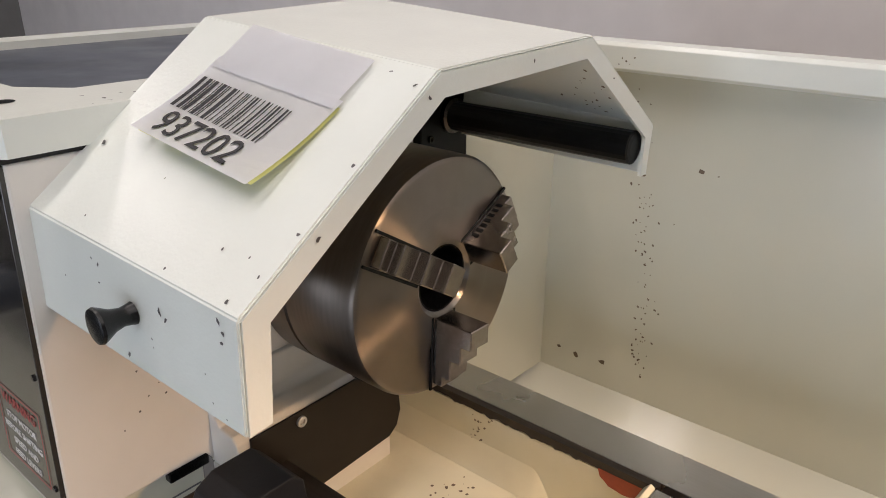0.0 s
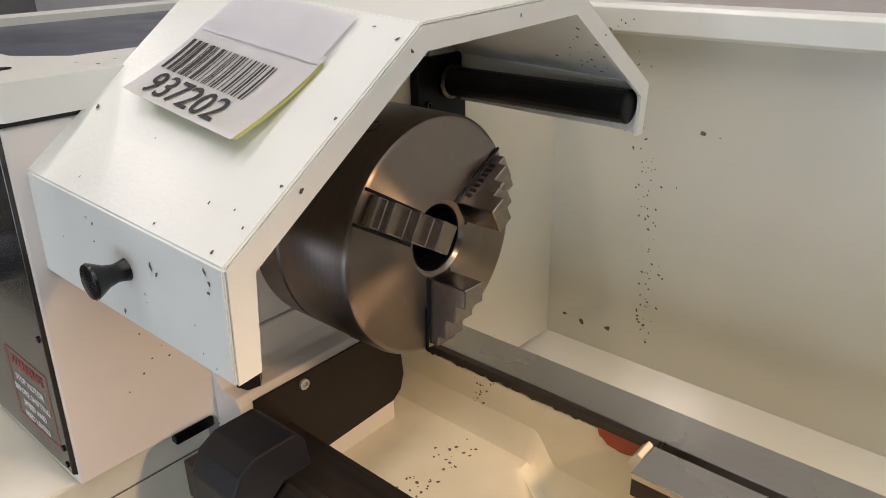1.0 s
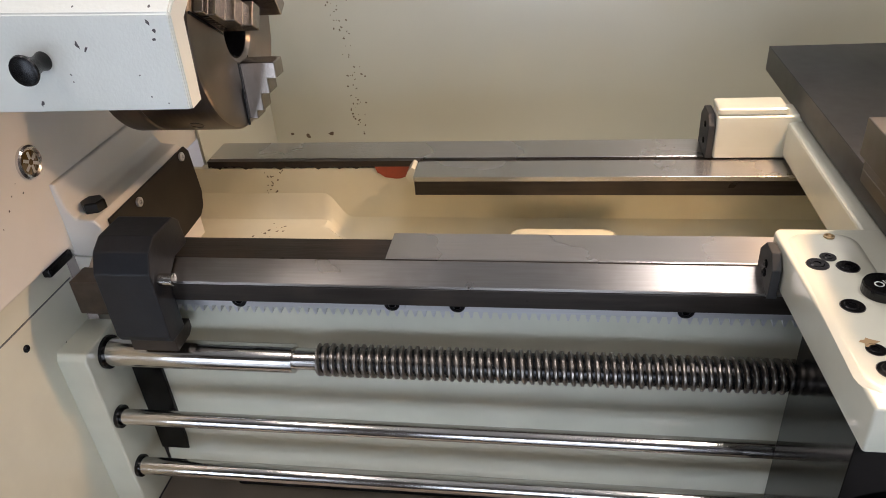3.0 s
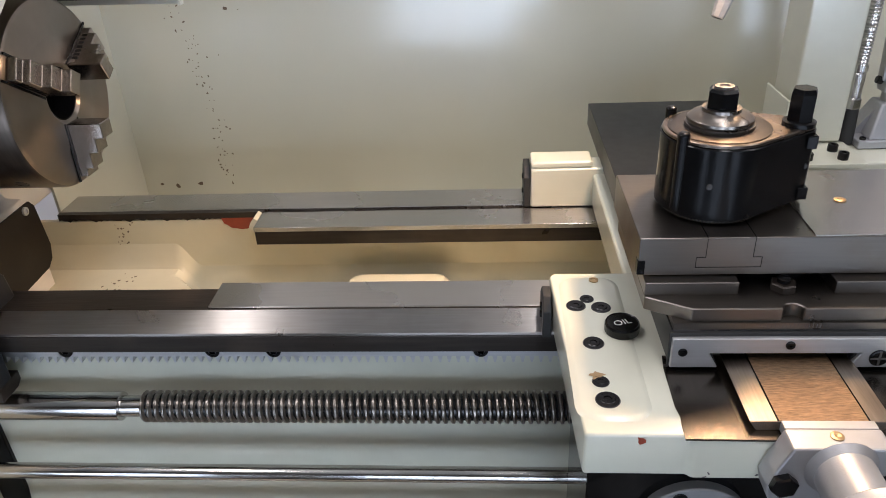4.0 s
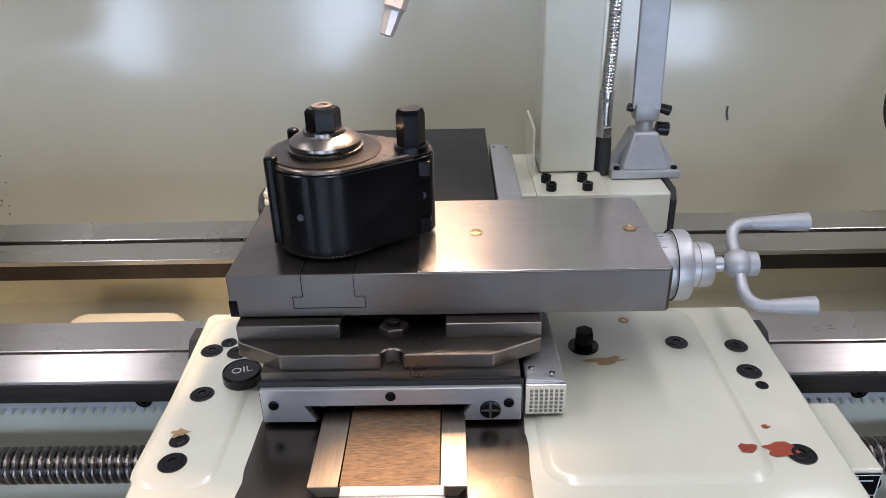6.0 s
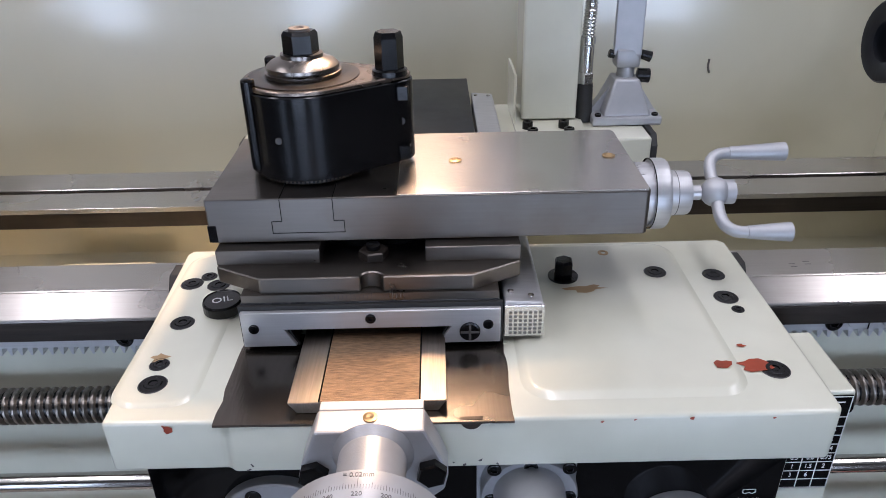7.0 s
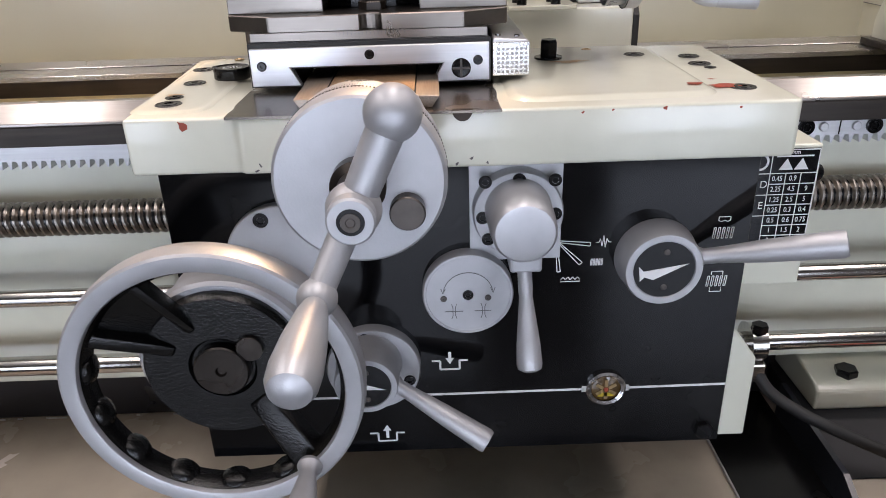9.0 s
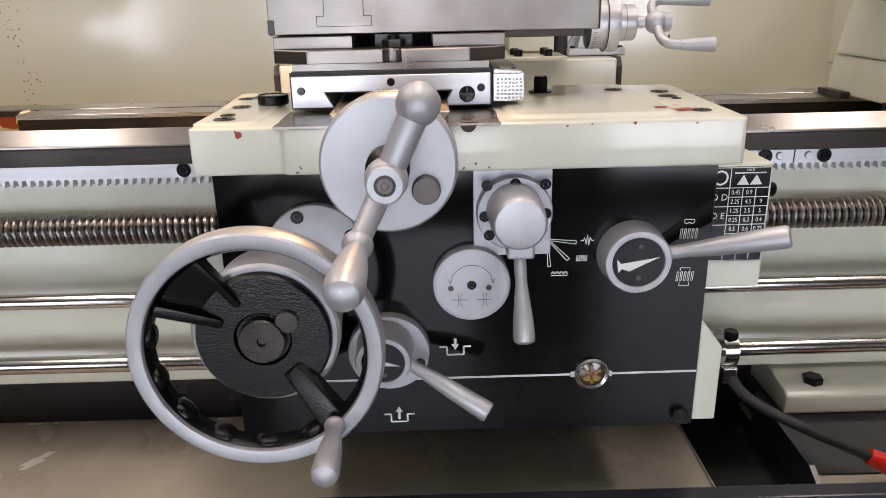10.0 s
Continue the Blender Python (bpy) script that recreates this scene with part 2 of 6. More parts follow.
def frame_ring(outer, inner, a0, a1, axis="x"):
    """A flat ring between two outlines of equal count, with depth."""
    bm = bmesh.new()
    n = len(outer)
    rows = [[bm.verts.new(put(axis, u, v, a)) for u, v in pr] for pr, a in ((outer, a0), (outer, a1), (inner, a1), (inner, a0))]
    for k in range(4):
        p, q = rows[k], rows[(k + 1) % 4]
        for i in range(n):
            j = (i + 1) % n
            bm.faces.new((p[i], p[j], q[j], q[i]))
    bmesh.ops.recalc_face_normals(bm, faces=bm.faces)
    return bm


def folded_sheet(outer, inner, a0, a1, axis="x"):
    """An open folded sheet between two outlines, with closed edges."""
    bm = bmesh.new()
    n = len(outer)
    rows = [[bm.verts.new(put(axis, u, v, a)) for u, v in pr] for pr, a in ((outer, a0), (outer, a1), (inner, a1), (inner, a0))]
    for k in range(4):
        p, q = rows[k], rows[(k + 1) % 4]
        for i in range(n - 1):
            bm.faces.new((p[i], p[i + 1], q[i + 1], q[i]))
    for i in (0, n - 1):
        bm.faces.new([r[i] for r in rows])
    bmesh.ops.recalc_face_normals(bm, faces=bm.faces)
    return bm


def lathe(prof, c, axis="y", seg=32, turn=0.0):
    """A turned solid: prof is (radius, place along the axis) from one end to the other; a radius of 0 closes it."""
    bm = bmesh.new()
    rings = []
    u0, v0 = {"x": (c[1], c[2]), "y": (c[0], c[2]), "z": (c[0], c[1])}[axis]
    a0 = c["xyz".index(axis)]
    for r, a in prof:
        if r <= 1e-7:
            rings.append([bm.verts.new(put(axis, u0, v0, a0 + a))])
        else:
            rings.append([bm.verts.new(put(axis, u0 + r * math.cos(turn + 2 * math.pi * k / seg), v0 + r * math.sin(turn + 2 * math.pi * k / seg), a0 + a)) for k in range(seg)])
    for p, q in zip(rings, rings[1:]):
        for k in range(seg):
            j = (k + 1) % seg
            if len(p) == 1 and len(q) == 1:
                continue
            if len(p) == 1:
                bm.faces.new((p[0], q[k], q[j]))
            elif len(q) == 1:
                bm.faces.new((p[k], p[j], q[0]))
            else:
                bm.faces.new((p[k], p[j], q[j], q[k]))
    bmesh.ops.recalc_face_normals(bm, faces=bm.faces)
    return bm


def rod(p, q, r0, r1=None, seg=20, cap=0.0):
    """A round bar from p to q, with rounded ends when cap is given."""
    r1 = r0 if r1 is None else r1
    p, q = Vector(p), Vector(q)
    length = (q - p).length
    pr = [(0, 0), (r0 * 0.7, 0), (r0, cap or 0.0004)] if not cap else [(0, 0), (r0 * 0.55, cap * 0.08), (r0 * 0.85, cap * 0.4), (r0, cap)]
    pr += [(r1, length - (cap or 0.0004))] + ([(r1 * 0.7, length)] if not cap else [(r1 * 0.85, length - cap * 0.4), (r1 * 0.55, length - cap * 0.08)]) + [(0, length)]
    bm = lathe(pr, (0, 0, 0), "z", seg)
    m = Matrix.Translation(p) @ (q - p).to_track_quat("Z", "Y").to_matrix().to_4x4()
    bmesh.ops.transform(bm, matrix=m, verts=bm.verts)
    return bm


def turned(prof, p, q, seg=24):
    """A turned solid whose axis runs from p towards q."""
    bm = lathe(prof, (0, 0, 0), "z", seg)
    p, q = Vector(p), Vector(q)
    bmesh.ops.transform(bm, matrix=Matrix.Translation(p) @ (q - p).to_track_quat("Z", "Y").to_matrix().to_4x4(), verts=bm.verts)
    return bm


def tube(pts, radius, seg=14, rib=0.0, rib_pitch=0.006, step=0.01):
    """A hose along a smooth line through pts; rib gives it rings."""
    pts = [Vector(p) for p in pts]
    line = []
    for i in range(len(pts) - 1):
        p0, p1, p2, p3 = pts[max(i - 1, 0)], pts[i], pts[i + 1], pts[min(i + 2, len(pts) - 1)]
        n = max(2, int((p2 - p1).length / (rib_pitch / 4 if rib else step)))
        for k in range(n):
            t = k / n
            line.append(0.5 * (2 * p1 + (p2 - p0) * t + (2 * p0 - 5 * p1 + 4 * p2 - p3) * t * t + (3 * p1 - p0 - 3 * p2 + p3) * t ** 3))
    line.append(pts[-1])
    bm = bmesh.new()
    rings, run = [], 0.0
    side = None
    for i, p in enumerate(line):
        d = (line[min(i + 1, len(line) - 1)] - line[max(i - 1, 0)]).normalized()
        if i:
            run += (p - line[i - 1]).length
        side = (side - d * side.dot(d)).normalized() if side else d.orthogonal().normalized()
        up = d.cross(side)
        r = radius + rib * math.cos(2 * math.pi * run / rib_pitch)
        rings.append([bm.verts.new(p + (side * math.cos(a) + up * math.sin(a)) * r) for a in [2 * math.pi * k / seg for k in range(seg)]])
    for p, q in zip(rings, rings[1:]):
        for k in range(seg):
            bm.faces.new((p[k], p[(k + 1) % seg], q[(k + 1) % seg], q[k]))
    bm.faces.new(rings[0]), bm.faces.new(rings[-1])
    bmesh.ops.recalc_face_normals(bm, faces=bm.faces)
    return bm


def ball(c, r, seg=28):
    bm = bmesh.new()
    bmesh.ops.create_uvsphere(bm, u_segments=seg, v_segments=seg // 2, radius=r)
    bmesh.ops.translate(bm, verts=bm.verts, vec=c)
    return bm


def merge(*bms):
    """Several pieces of one part as one mesh."""
    out = bmesh.new()
    for b in bms:
        me = bpy.data.meshes.new("tmp")
        b.to_mesh(me)
        b.free()
        out.from_mesh(me)
        bpy.data.meshes.remove(me)
    return out


def socket_screw(c, axis, sign, r=0.0055, head=0.005, seg=18):
    """A cap screw whose head stands sign*head out of c, with a hexagon socket."""
    a = lathe([(r, 0), (r, sign * head * 0.85), (r * 0.88, sign * head), (r * 0.52, sign * head)], c, axis, seg)
    b = lathe([(r * 0.52, sign * head), (r * 0.5, sign * head * 0.35), (0, sign * head * 0.35)], c, axis, 6)
    return merge(a, b)


def slot_screw(c, axis, sign, r=0.005, head=0.0015):
    return lathe([(r, 0), (r, sign * head * 0.6), (r * 0.8, sign * head), (r * 0.3, sign * head), (r * 0.22, sign * head * 0.3), (0, sign * head * 0.3)], c, axis, 16)


def hexagon(c, axis, sign, r, h, turn=0.3):
    return lathe([(r, 0), (r, sign * h * 0.85), (r * 0.86, sign * h), (0, sign * h)], c, axis, 6, turn)



def blot(rng, c, u, v, r, stretch=1.0, n=9):
    """A small flat stain or chip with an uneven edge."""
    bm = bmesh.new()
    c, u, v = Vector(c), Vector(u), Vector(v)
    tw = rng.uniform(0, 6.28)
    vs = []
    for k in range(n):
        a = 2 * math.pi * k / n
        q = r * rng.uniform(0.45, 1.15)
        x, y = q * math.cos(a) * stretch, q * math.sin(a)
        vs.append(bm.verts.new(c + u * (x * math.cos(tw) - y * math.sin(tw)) + v * (x * math.sin(tw) + y * math.cos(tw))))
    bm.faces.new(vs)
    return bm


def lettering(name, words, size, m, material, parent, align="CENTER", wide=1.0, label=""):
    """Flat letters in the built-in font at the pose m (x along the line, y up the letters)."""
    cu = bpy.data.curves.new(name, "FONT")
    cu.body, cu.size, cu.align_x, cu.align_y, cu.space_character = words, size, align, "CENTER", 1.0
    cu.extrude, cu.resolution_u = 0.00012, 3
    tmp = bpy.data.objects.new(name, cu)
    scene.collection.objects.link(tmp)
    bpy.context.view_layer.update()
    me = bpy.data.meshes.new_from_object(tmp.evaluated_get(bpy.context.evaluated_depsgraph_get()))
    bpy.data.objects.remove(tmp)
    bpy.data.curves.remove(cu)
    bm = bmesh.new()
    bm.from_mesh(me)
    bpy.data.meshes.remove(me)
    bmesh.ops.transform(bm, matrix=m @ Matrix.Diagonal((wide, 1, 1, 1)), verts=bm.verts)
    return part(name, bm, material, parent, label)


def flat_y(x, y, z, turn=0):
    """The pose of something drawn on a face that looks towards -y."""
    return pose(x, y, z) @ pose(0, 0, 0, 90, 0, 0) @ pose(0, 0, 0, 0, 0, turn)


def strokes(lines, width, m, height=0.0002):
    """Thin straight marks: pairs of points in the plane of m."""
    bms = []
    for (x0, y0), (x1, y1) in lines:
        d = Vector((x1 - x0, y1 - y0))
        n = Vector((-d.y, d.x)).normalized() * width / 2
        bm = bmesh.new()
        q = [(x0 + n.x, y0 + n.y), (x1 + n.x, y1 + n.y), (x1 - n.x, y1 - n.y), (x0 - n.x, y0 - n.y)]
        lo = [bm.verts.new((*p, 0)) for p in q]
        hi = [bm.verts.new((*p, height)) for p in q]
        bm.faces.new(hi)
        for i in range(4):
            bm.faces.new((lo[i], lo[(i + 1) % 4], hi[(i + 1) % 4], hi[i]))
        bms.append(bm)
    bm = merge(*bms)
    bmesh.ops.recalc_face_normals(bm, faces=bm.faces)
    bmesh.ops.transform(bm, matrix=m, verts=bm.verts)
    return bm


def polyline(pts):
    return list(zip(pts, pts[1:]))


def arc(cx, cy, r, a0, a1, n=16):
    return [(cx + r * math.cos(radians(a0 + (a1 - a0) * k / n)), cy + r * math.sin(radians(a0 + (a1 - a0) * k / n))) for k in range(n + 1)]

# ---- the room ----
def room_box(name, x0, x1, y0, y1, z0, z1, m, label, category):
    return solo(name, box(x0, x1, y0, y1, z0, z1, 0), m, ((x0 + x1) / 2, (y0 + y1) / 2, z0), label, category, kind="structure")


room_box("floor", -5, 4, -3.1, 1.7, -0.1, 0, FLOORP, "grey sealed concrete workshop floor", "floor")
room_box("ceiling", -5, 4, -3.1, 1.7, 3.0, 3.1, CEILP, "white painted workshop ceiling", "ceiling")
room_box("wall_north", -5, 4, 1.7, 1.85, -0.1, 3.1, WALLP, "pale pinkish plaster wall behind the machine", "wall")
# Unseen walls, their grey chosen to keep reflections in blacks and metal dark.
room_box("wall_west", -5.15, -5, -3.1, 1.7, -0.1, 3.1, SHOPP, "unseen workshop wall, assumed dark grey", "wall")
room_box("wall_east", 4, 4.15, -3.1, 1.7, -0.1, 3.1, SHOPP, "unseen workshop wall, assumed dark grey", "wall")
wall_s = thing("wall_south", (0, -3.2, 0), "unseen wall, assumed dark grey, with a wide glazed opening", "wall", kind="structure")
part("wall_below", box(-5, 4, -3.25, -3.1, -0.1, 0.1, 0), SHOPP, wall_s)
part("wall_above", box(-5, 4, -3.25, -3.1, 1.5, 3.1, 0), SHOPP, wall_s)
part("wall_side", box(-5, -2.6, -3.25, -3.1, 0.1, 1.5, 0), SHOPP, wall_s)
part("wall_pier", box(-1.75, -0.85, -3.25, -3.1, 0.1, 1.5, 0), SHOPP, wall_s)
part("wall_pier", box(0.35, 1.0, -3.25, -3.1, 0.1, 1.5, 0), SHOPP, wall_s)
part("wall_side", box(2.0, 4, -3.25, -3.1, 0.1, 1.5, 0), SHOPP, wall_s)
for k, (x0, x1) in enumerate(((-2.6, -1.75), (-0.85, 0.35), (1.0, 2.0))):
    win = thing("window_%d" % (k + 1), (x0, -3.2, 0.1), "low workshop window with bright daylight behind", "window", kind="structure")
    part("window_frame", merge(box(x0, x1, -3.22, -3.14, 0.1, 0.14), box(x0, x1, -3.22, -3.14, 1.46, 1.5), box(x0, x0 + 0.04, -3.22, -3.14, 0.14, 1.46), box(x1 - 0.04, x1, -3.22, -3.14, 0.14, 1.46)), CEILP, win)
solo("backdrop", box(-3.4, 2.7, -3.6, -3.55, -0.1, 2.4, 0), HAZE, (-1.2, -3.57, -0.1), "plain bright sky outside the window", "sky", kind="structure")

# ---- stand and chip tray ----
stand = thing("machine_stand", (0, 0.25, 0), "dark painted steel lathe stand with two pedestals", "stand", at=(0, 0.012, 0.0))
part("pedestal", box(-1.2, -0.62, -0.02, 0.55, 0, 0.49, 0.006), NAVY, stand)
part("pedestal", box(0.5, 0.95, -0.02, 0.55, 0, 0.49, 0.006), NAVY, stand)
part("front_panel", box(-0.62, 0.5, 0.1, 0.13, 0.05, 0.49, 0.004), NAVY, stand)
tray = thing("chip_tray", (0.1, 0.2, 0.49), "dark grey steel chip tray with rolled front lip", "chip tray", at=(0, 0.012, 0.026))
part("tray_floor", box(-0.80, 1.1, -0.095, 0.70, 0.494, 0.50, 0.001), TRAYP, tray)
part("front_lip", prism([(-0.125, 0.474), (-0.125, 0.576), (-0.120, 0.584), (-0.102, 0.584), (-0.097, 0.577), (-0.097, 0.474)], -0.80, 1.1, "x", 0.0015), NAVY, tray, "glossy dark rolled steel lip")
part("back_wall", box(-0.80, 1.1, 0.72, 0.73, 0.494, 0.74, 0.001), TRAYP, tray)
part("end_wall", box(1.085, 1.095, -0.09, 0.70, 0.5, 0.61, 0.001), TRAYP, tray)
rng = random.Random(5)
part("bare_spot", blot(rng, (-0.378, 0.088, 0.5006), (0.8, 0.5, 0), (-0.25, 0.45, 0), 0.016, 1.8, 16), mat("worn_tray_spot", (0.66, 0.60, 0.55), 0.45, 0.1), tray, "pale worn patch in the tray paint")
part("divider", prism([(0.13, 0.5005), (-0.085, 0.5005), (-0.012, 0.538), (0.13, 0.545)], 0.514, 0.520, "x"), NAVY, tray, "dark upright divider plate")
# Thin black sheet over the tray floor, with a bright strip at its left.
part("drain_well", box(0.421, 0.5135, -0.088, 0.19, 0.5002, 0.5030, 0.0008), BLACKOX, tray, "black glossy sheet on the tray floor with a bright edge")
part("well_edge", box(0.4195, 0.4210, -0.088, 0.19, 0.5001, 0.5036, 0), PLATE, tray)
stuff_part("edge_flakes", merge(*[box(x, x + w, 0.170, 0.1705, 0.5001, 0.5022, 0) for x, w in ((-0.43, 0.02), (-0.395, 0.006), (-0.36, 0.025), (-0.25, 0.004), (-0.205, 0.012), (-0.178, 0.02))]), WHITEINK, tray, "flakes of pale sealant along the tray's back")

# ---- bed ----
bed = thing("lathe_bed", (0.05, 0.27, 0.5), "cast iron gap lathe bed with ground ways and cream paint", "lathe bed")
X0, X1 = -0.752, 0.87
GAP = -0.450
WT = 0.907
part("front_vee", prism([(0.118, 0.9045), (0.118, 0.9075), (0.141, 0.9215), (0.160, 0.908), (0.162, 0.898), (0.15, 0.896)], X0, X1, "x", 0.0006, 1), STEEL_V, bed, "ground steel front vee way")
part("front_way", prism([(0.1665, 0.893), (0.1665, 0.9064), (0.168, WT), (0.2160, WT), (0.2168, 0.9064), (0.2168, 0.893)], GAP, X1, "x", 0.0), WAY, bed, "ground steel flat front way")
part("gap_way", prism([(0.1640, 0.890), (0.1640, 0.9015), (0.205, 0.9015), (0.210, 0.890)], X0 + 0.03, GAP - 0.0005, "x", 0.0008, 1), STEEL, bed)
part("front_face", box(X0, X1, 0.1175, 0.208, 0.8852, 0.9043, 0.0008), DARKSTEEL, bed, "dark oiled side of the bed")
part("bed_web", prism([(0.148, 0.885), (0.148, 0.660), (0.142, 0.630), (0.142, 0.608), (0.215, 0.608), (0.215, 0.885)], X0, 0.9, "x", 0.003), CREAM, bed, "pale painted front wall of the bed")
part("rear_way", prism([(0.404, 0.898), (0.404, WT - 0.0005), (0.4048, WT), (0.4545, WT), (0.4553, WT - 0.0005), (0.4553, 0.884), (0.44, 0.872), (0.404, 0.872)], X0 + 0.012, X1, "x", 0.0), WAY, bed, "ground steel rear way")
part("tail_way", prism([(0.3485, 0.9010), (0.3485, WT - 0.0003), (0.3488, WT), (0.393, WT), (0.394, WT - 0.001), (0.394, 0.892)], GAP - 0.003, X1, "x", 0.0), WAY, bed, "ground steel inner way with a squared end")
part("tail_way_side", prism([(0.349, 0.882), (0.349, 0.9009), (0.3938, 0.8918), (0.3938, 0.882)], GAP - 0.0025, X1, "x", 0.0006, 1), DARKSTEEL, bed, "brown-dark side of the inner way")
part("rear_wall", prism([(0.3965, 0.896), (0.3965, 0.715), (0.48, 0.715), (0.48, 0.872), (0.403, 0.872), (0.403, 0.896)], -0.781, X1, "x", 0.0), BEDPAINT, bed, "glossy cream inner wall of the bed")
jag = [(X0 + 0.012, 0.9065)]
x = X0 + 0.012
while x < GAP - 0.004:
    jag.append((x, 0.8975 + rng.uniform(-0.0012, 0.0012) - (0.002 if rng.random() < 0.2 else 0)))
    x += 0.004
jag += [(GAP - 0.003, 0.897), (GAP - 0.003, 0.9065)]
# Dark strip along the bottom of the gap between the two ways.
part("way_groove", box(GAP - 0.002, X1, 0.3945, 0.4038, 0.8962, 0.8985, 0), DARKSTEEL, bed, "dark strip in the groove between the rear ways")
part("paint_line", prism(jag, 0.3956, 0.4042, "y"), DARKSTEEL, bed, "uneven dark edge where the paint stops")
part("primer_patch", prism([(-0.512, 0.8985)] + [(-0.486 + 0.026 * math.cos(radians(a)), 0.8985 + 0.017 * math.sin(radians(a)) + 0.001 * math.sin(a)) for a in range(190, 351, 16)] + [(-0.460, 0.8985)], 0.3952, 0.3964, "y"), REDPRIMER, bed, "bare patch of red primer")
part("paint_crust", prism([(-0.465, 0.902), (-0.468, 0.895), (-0.462, 0.885), (-0.456, 0.891), (-0.4545, 0.906), (-0.459, 0.909)], 0.372, 0.3956, "y", 0.001), BEDPAINT, bed)


def trough(x, y):
    """Height of the sculpted trough between the ways."""
    def ease(a, b, v):
        t = min(max((v - a) / (b - a), 0), 1)
        return t * t * (3 - 2 * t)
    first = 1 - ease(-0.010, 0.022, x + 0.575 - max(0.369 - y, 0))
    z = 0.790 + 0.036 * first
    for c in (-0.465, -0.272, -0.080, 0.112, 0.304, 0.496, 0.688):
        qx, qy = abs(x - c) - 0.050, abs(y - 0.285) - 0.062
        d = math.hypot(max(qx, 0), max(qy, 0)) + min(max(qx, qy), 0)
        z += (0.040 if c == -0.272 else 0.018 if c > -0.4 else -0.012) * (1 - ease(0.010, 0.040, d)) * (1 - first)
    z += 0.040 * ease(0.378, 0.400, y) ** 2
    return z


bm = bmesh.new()
NX, NY = 260, 40
TX, TY = [-0.781 + 1.609 * i / NX for i in range(NX + 1)], [0.200 + 0.198 * j / NY for j in range(NY + 1)]
grid = [[bm.verts.new((x, y, trough(x, y))) for y in TY] for x in TX]
for i in range(NX):
    for j in range(NY):
        bm.faces.new((grid[i][j], grid[i + 1][j], grid[i + 1][j + 1], grid[i][j + 1]))
part("trough", bm, BEDPAINT, bed, "glossy cream sculpted chip trough between the ways", True)
specks = [blot(rng, (rng.gauss(-0.652, 0.013), rng.uniform(0.245, 0.375), 0.0), (1, 0, 0), (0, 1, 0), rng.uniform(0.0006, 0.0022), 1.3, 7) for k in range(46)]
for s in specks:
    for v in s.verts:
        v.co.z = trough(v.co.x, v.co.y) + 0.0006
specks += [blot(rng, (rng.gauss(-0.652, 0.010), 0.3959, rng.uniform(0.850, 0.895)), (1, 0, 0), (0, 0, 1), rng.uniform(0.0006, 0.0018), 1.2, 7) for k in range(26)]
stuff_part("oil_specks", merge(*specks), SPECK, bed, "scattered brown oil specks")
P = 0.0094
rk = [(-0.705, 0.8850)]
k = 0
while -0.705 + k * P < 0.85:
    a = -0.705 + k * P
    rk += [(a, 0.8665), (a + P * 0.22, 0.8665), (a + P * 0.42, 0.8585), (a + P * 0.58, 0.8585), (a + P * 0.78, 0.8665)]
    k += 1
rk += [(0.86, 0.8665), (0.86, 0.8850)]
part("rack", prism(rk, 0.1350, 0.1475, "y"), PLATE, bed, "steel toothed rack under the front way")
for x in (-0.60, -0.44, -0.375, -0.16, 0.13, 0.485, 0.551, 0.75):
    part("rack_screw", socket_screw((x, 0.1350, 0.8750), "y", -1, 0.0078, 0.003), BLACKOX, bed)
for x in (0.502, 0.534, -0.43):
    part("dowel_pin", lathe([(0.0045, 0), (0.0045, -0.0018), (0.0038, -0.0025), (0, -0.0025)], (x, 0.1350, 0.8750), "y", 14), PLATE, bed)
part("rack_joint", box(0.5175, 0.5185, 0.1342, 0.1348, 0.8670, 0.8850, 0), BLACKOX, bed)
part("foot", prism([(0.099, 0.564), (0.099, 0.588), (0.107, 0.594), (0.1415, 0.600), (0.20, 0.6075), (0.20, 0.564)], 0.532, 0.86, "x", 0.003), CREAM, bed, "pale painted bed foot")
part("foot_bolt", hexagon((0.573, 0.122, 0.5935), "z", 1, 0.0125, 0.010), BLACKOX, bed)
part("foot_base", prism([(0.030, 0.527), (0.082, 0.564), (0.30, 0.564), (0.30, 0.527)], 0.5225, 0.90, "x", 0.002), CASTGREY, bed, "dark painted base under the bed foot")
part("base_beam", box(-0.70, 0.52, 0.185, 0.30, 0.5265, 0.6075, 0.003), NAVY, bed)
for x, y in ((0.46, 0.182), (0.475, 0.186)):
    part("stamp", merge(box(x, x + 0.006, y, y + 0.0005, WT - 0.0001, WT + 0.0003, 0), box(x, x + 0.006, y + 0.005, y + 0.0055, WT - 0.0001, WT + 0.0003, 0)), GREYINK, bed)

# ---- splash guard ----
sg = thing("splash_guard", (0.05, 0.70, 0.74), "cream painted sheet steel splash guard behind the bed", "splash guard")
part("back_sheet", box(-0.785, 0.842, 0.700, 0.703, 0.777, 1.250, 0.0006), SPLASH, sg)
part("top_lip", prism([(0.700, 1.221), (0.672, 1.223), (0.668, 1.227), (0.668, 1.252), (0.672, 1.2565), (0.708, 1.2565), (0.708, 1.221)], -0.785, 0.842, "x", 0.0008), HOODP, sg, "folded white top lip")
part("end_sheet", prism([(-0.766, 0.700), (-0.777, 0.46), (-0.781, 0.46), (-0.771, 0.703)], 0.777, 1.250, "z"), SPLASH, sg)
part("end_sheet", prism([(0.842, 0.703), (0.842, 0.20), (0.838, 0.20), (0.838, 0.700)], 0.74, 1.245, "z"), SPLASH, sg)
part("end_seam", box(0.8365, 0.8378, 0.25, 0.698, 0.9195, 0.9205, 0), GREYINK, sg)
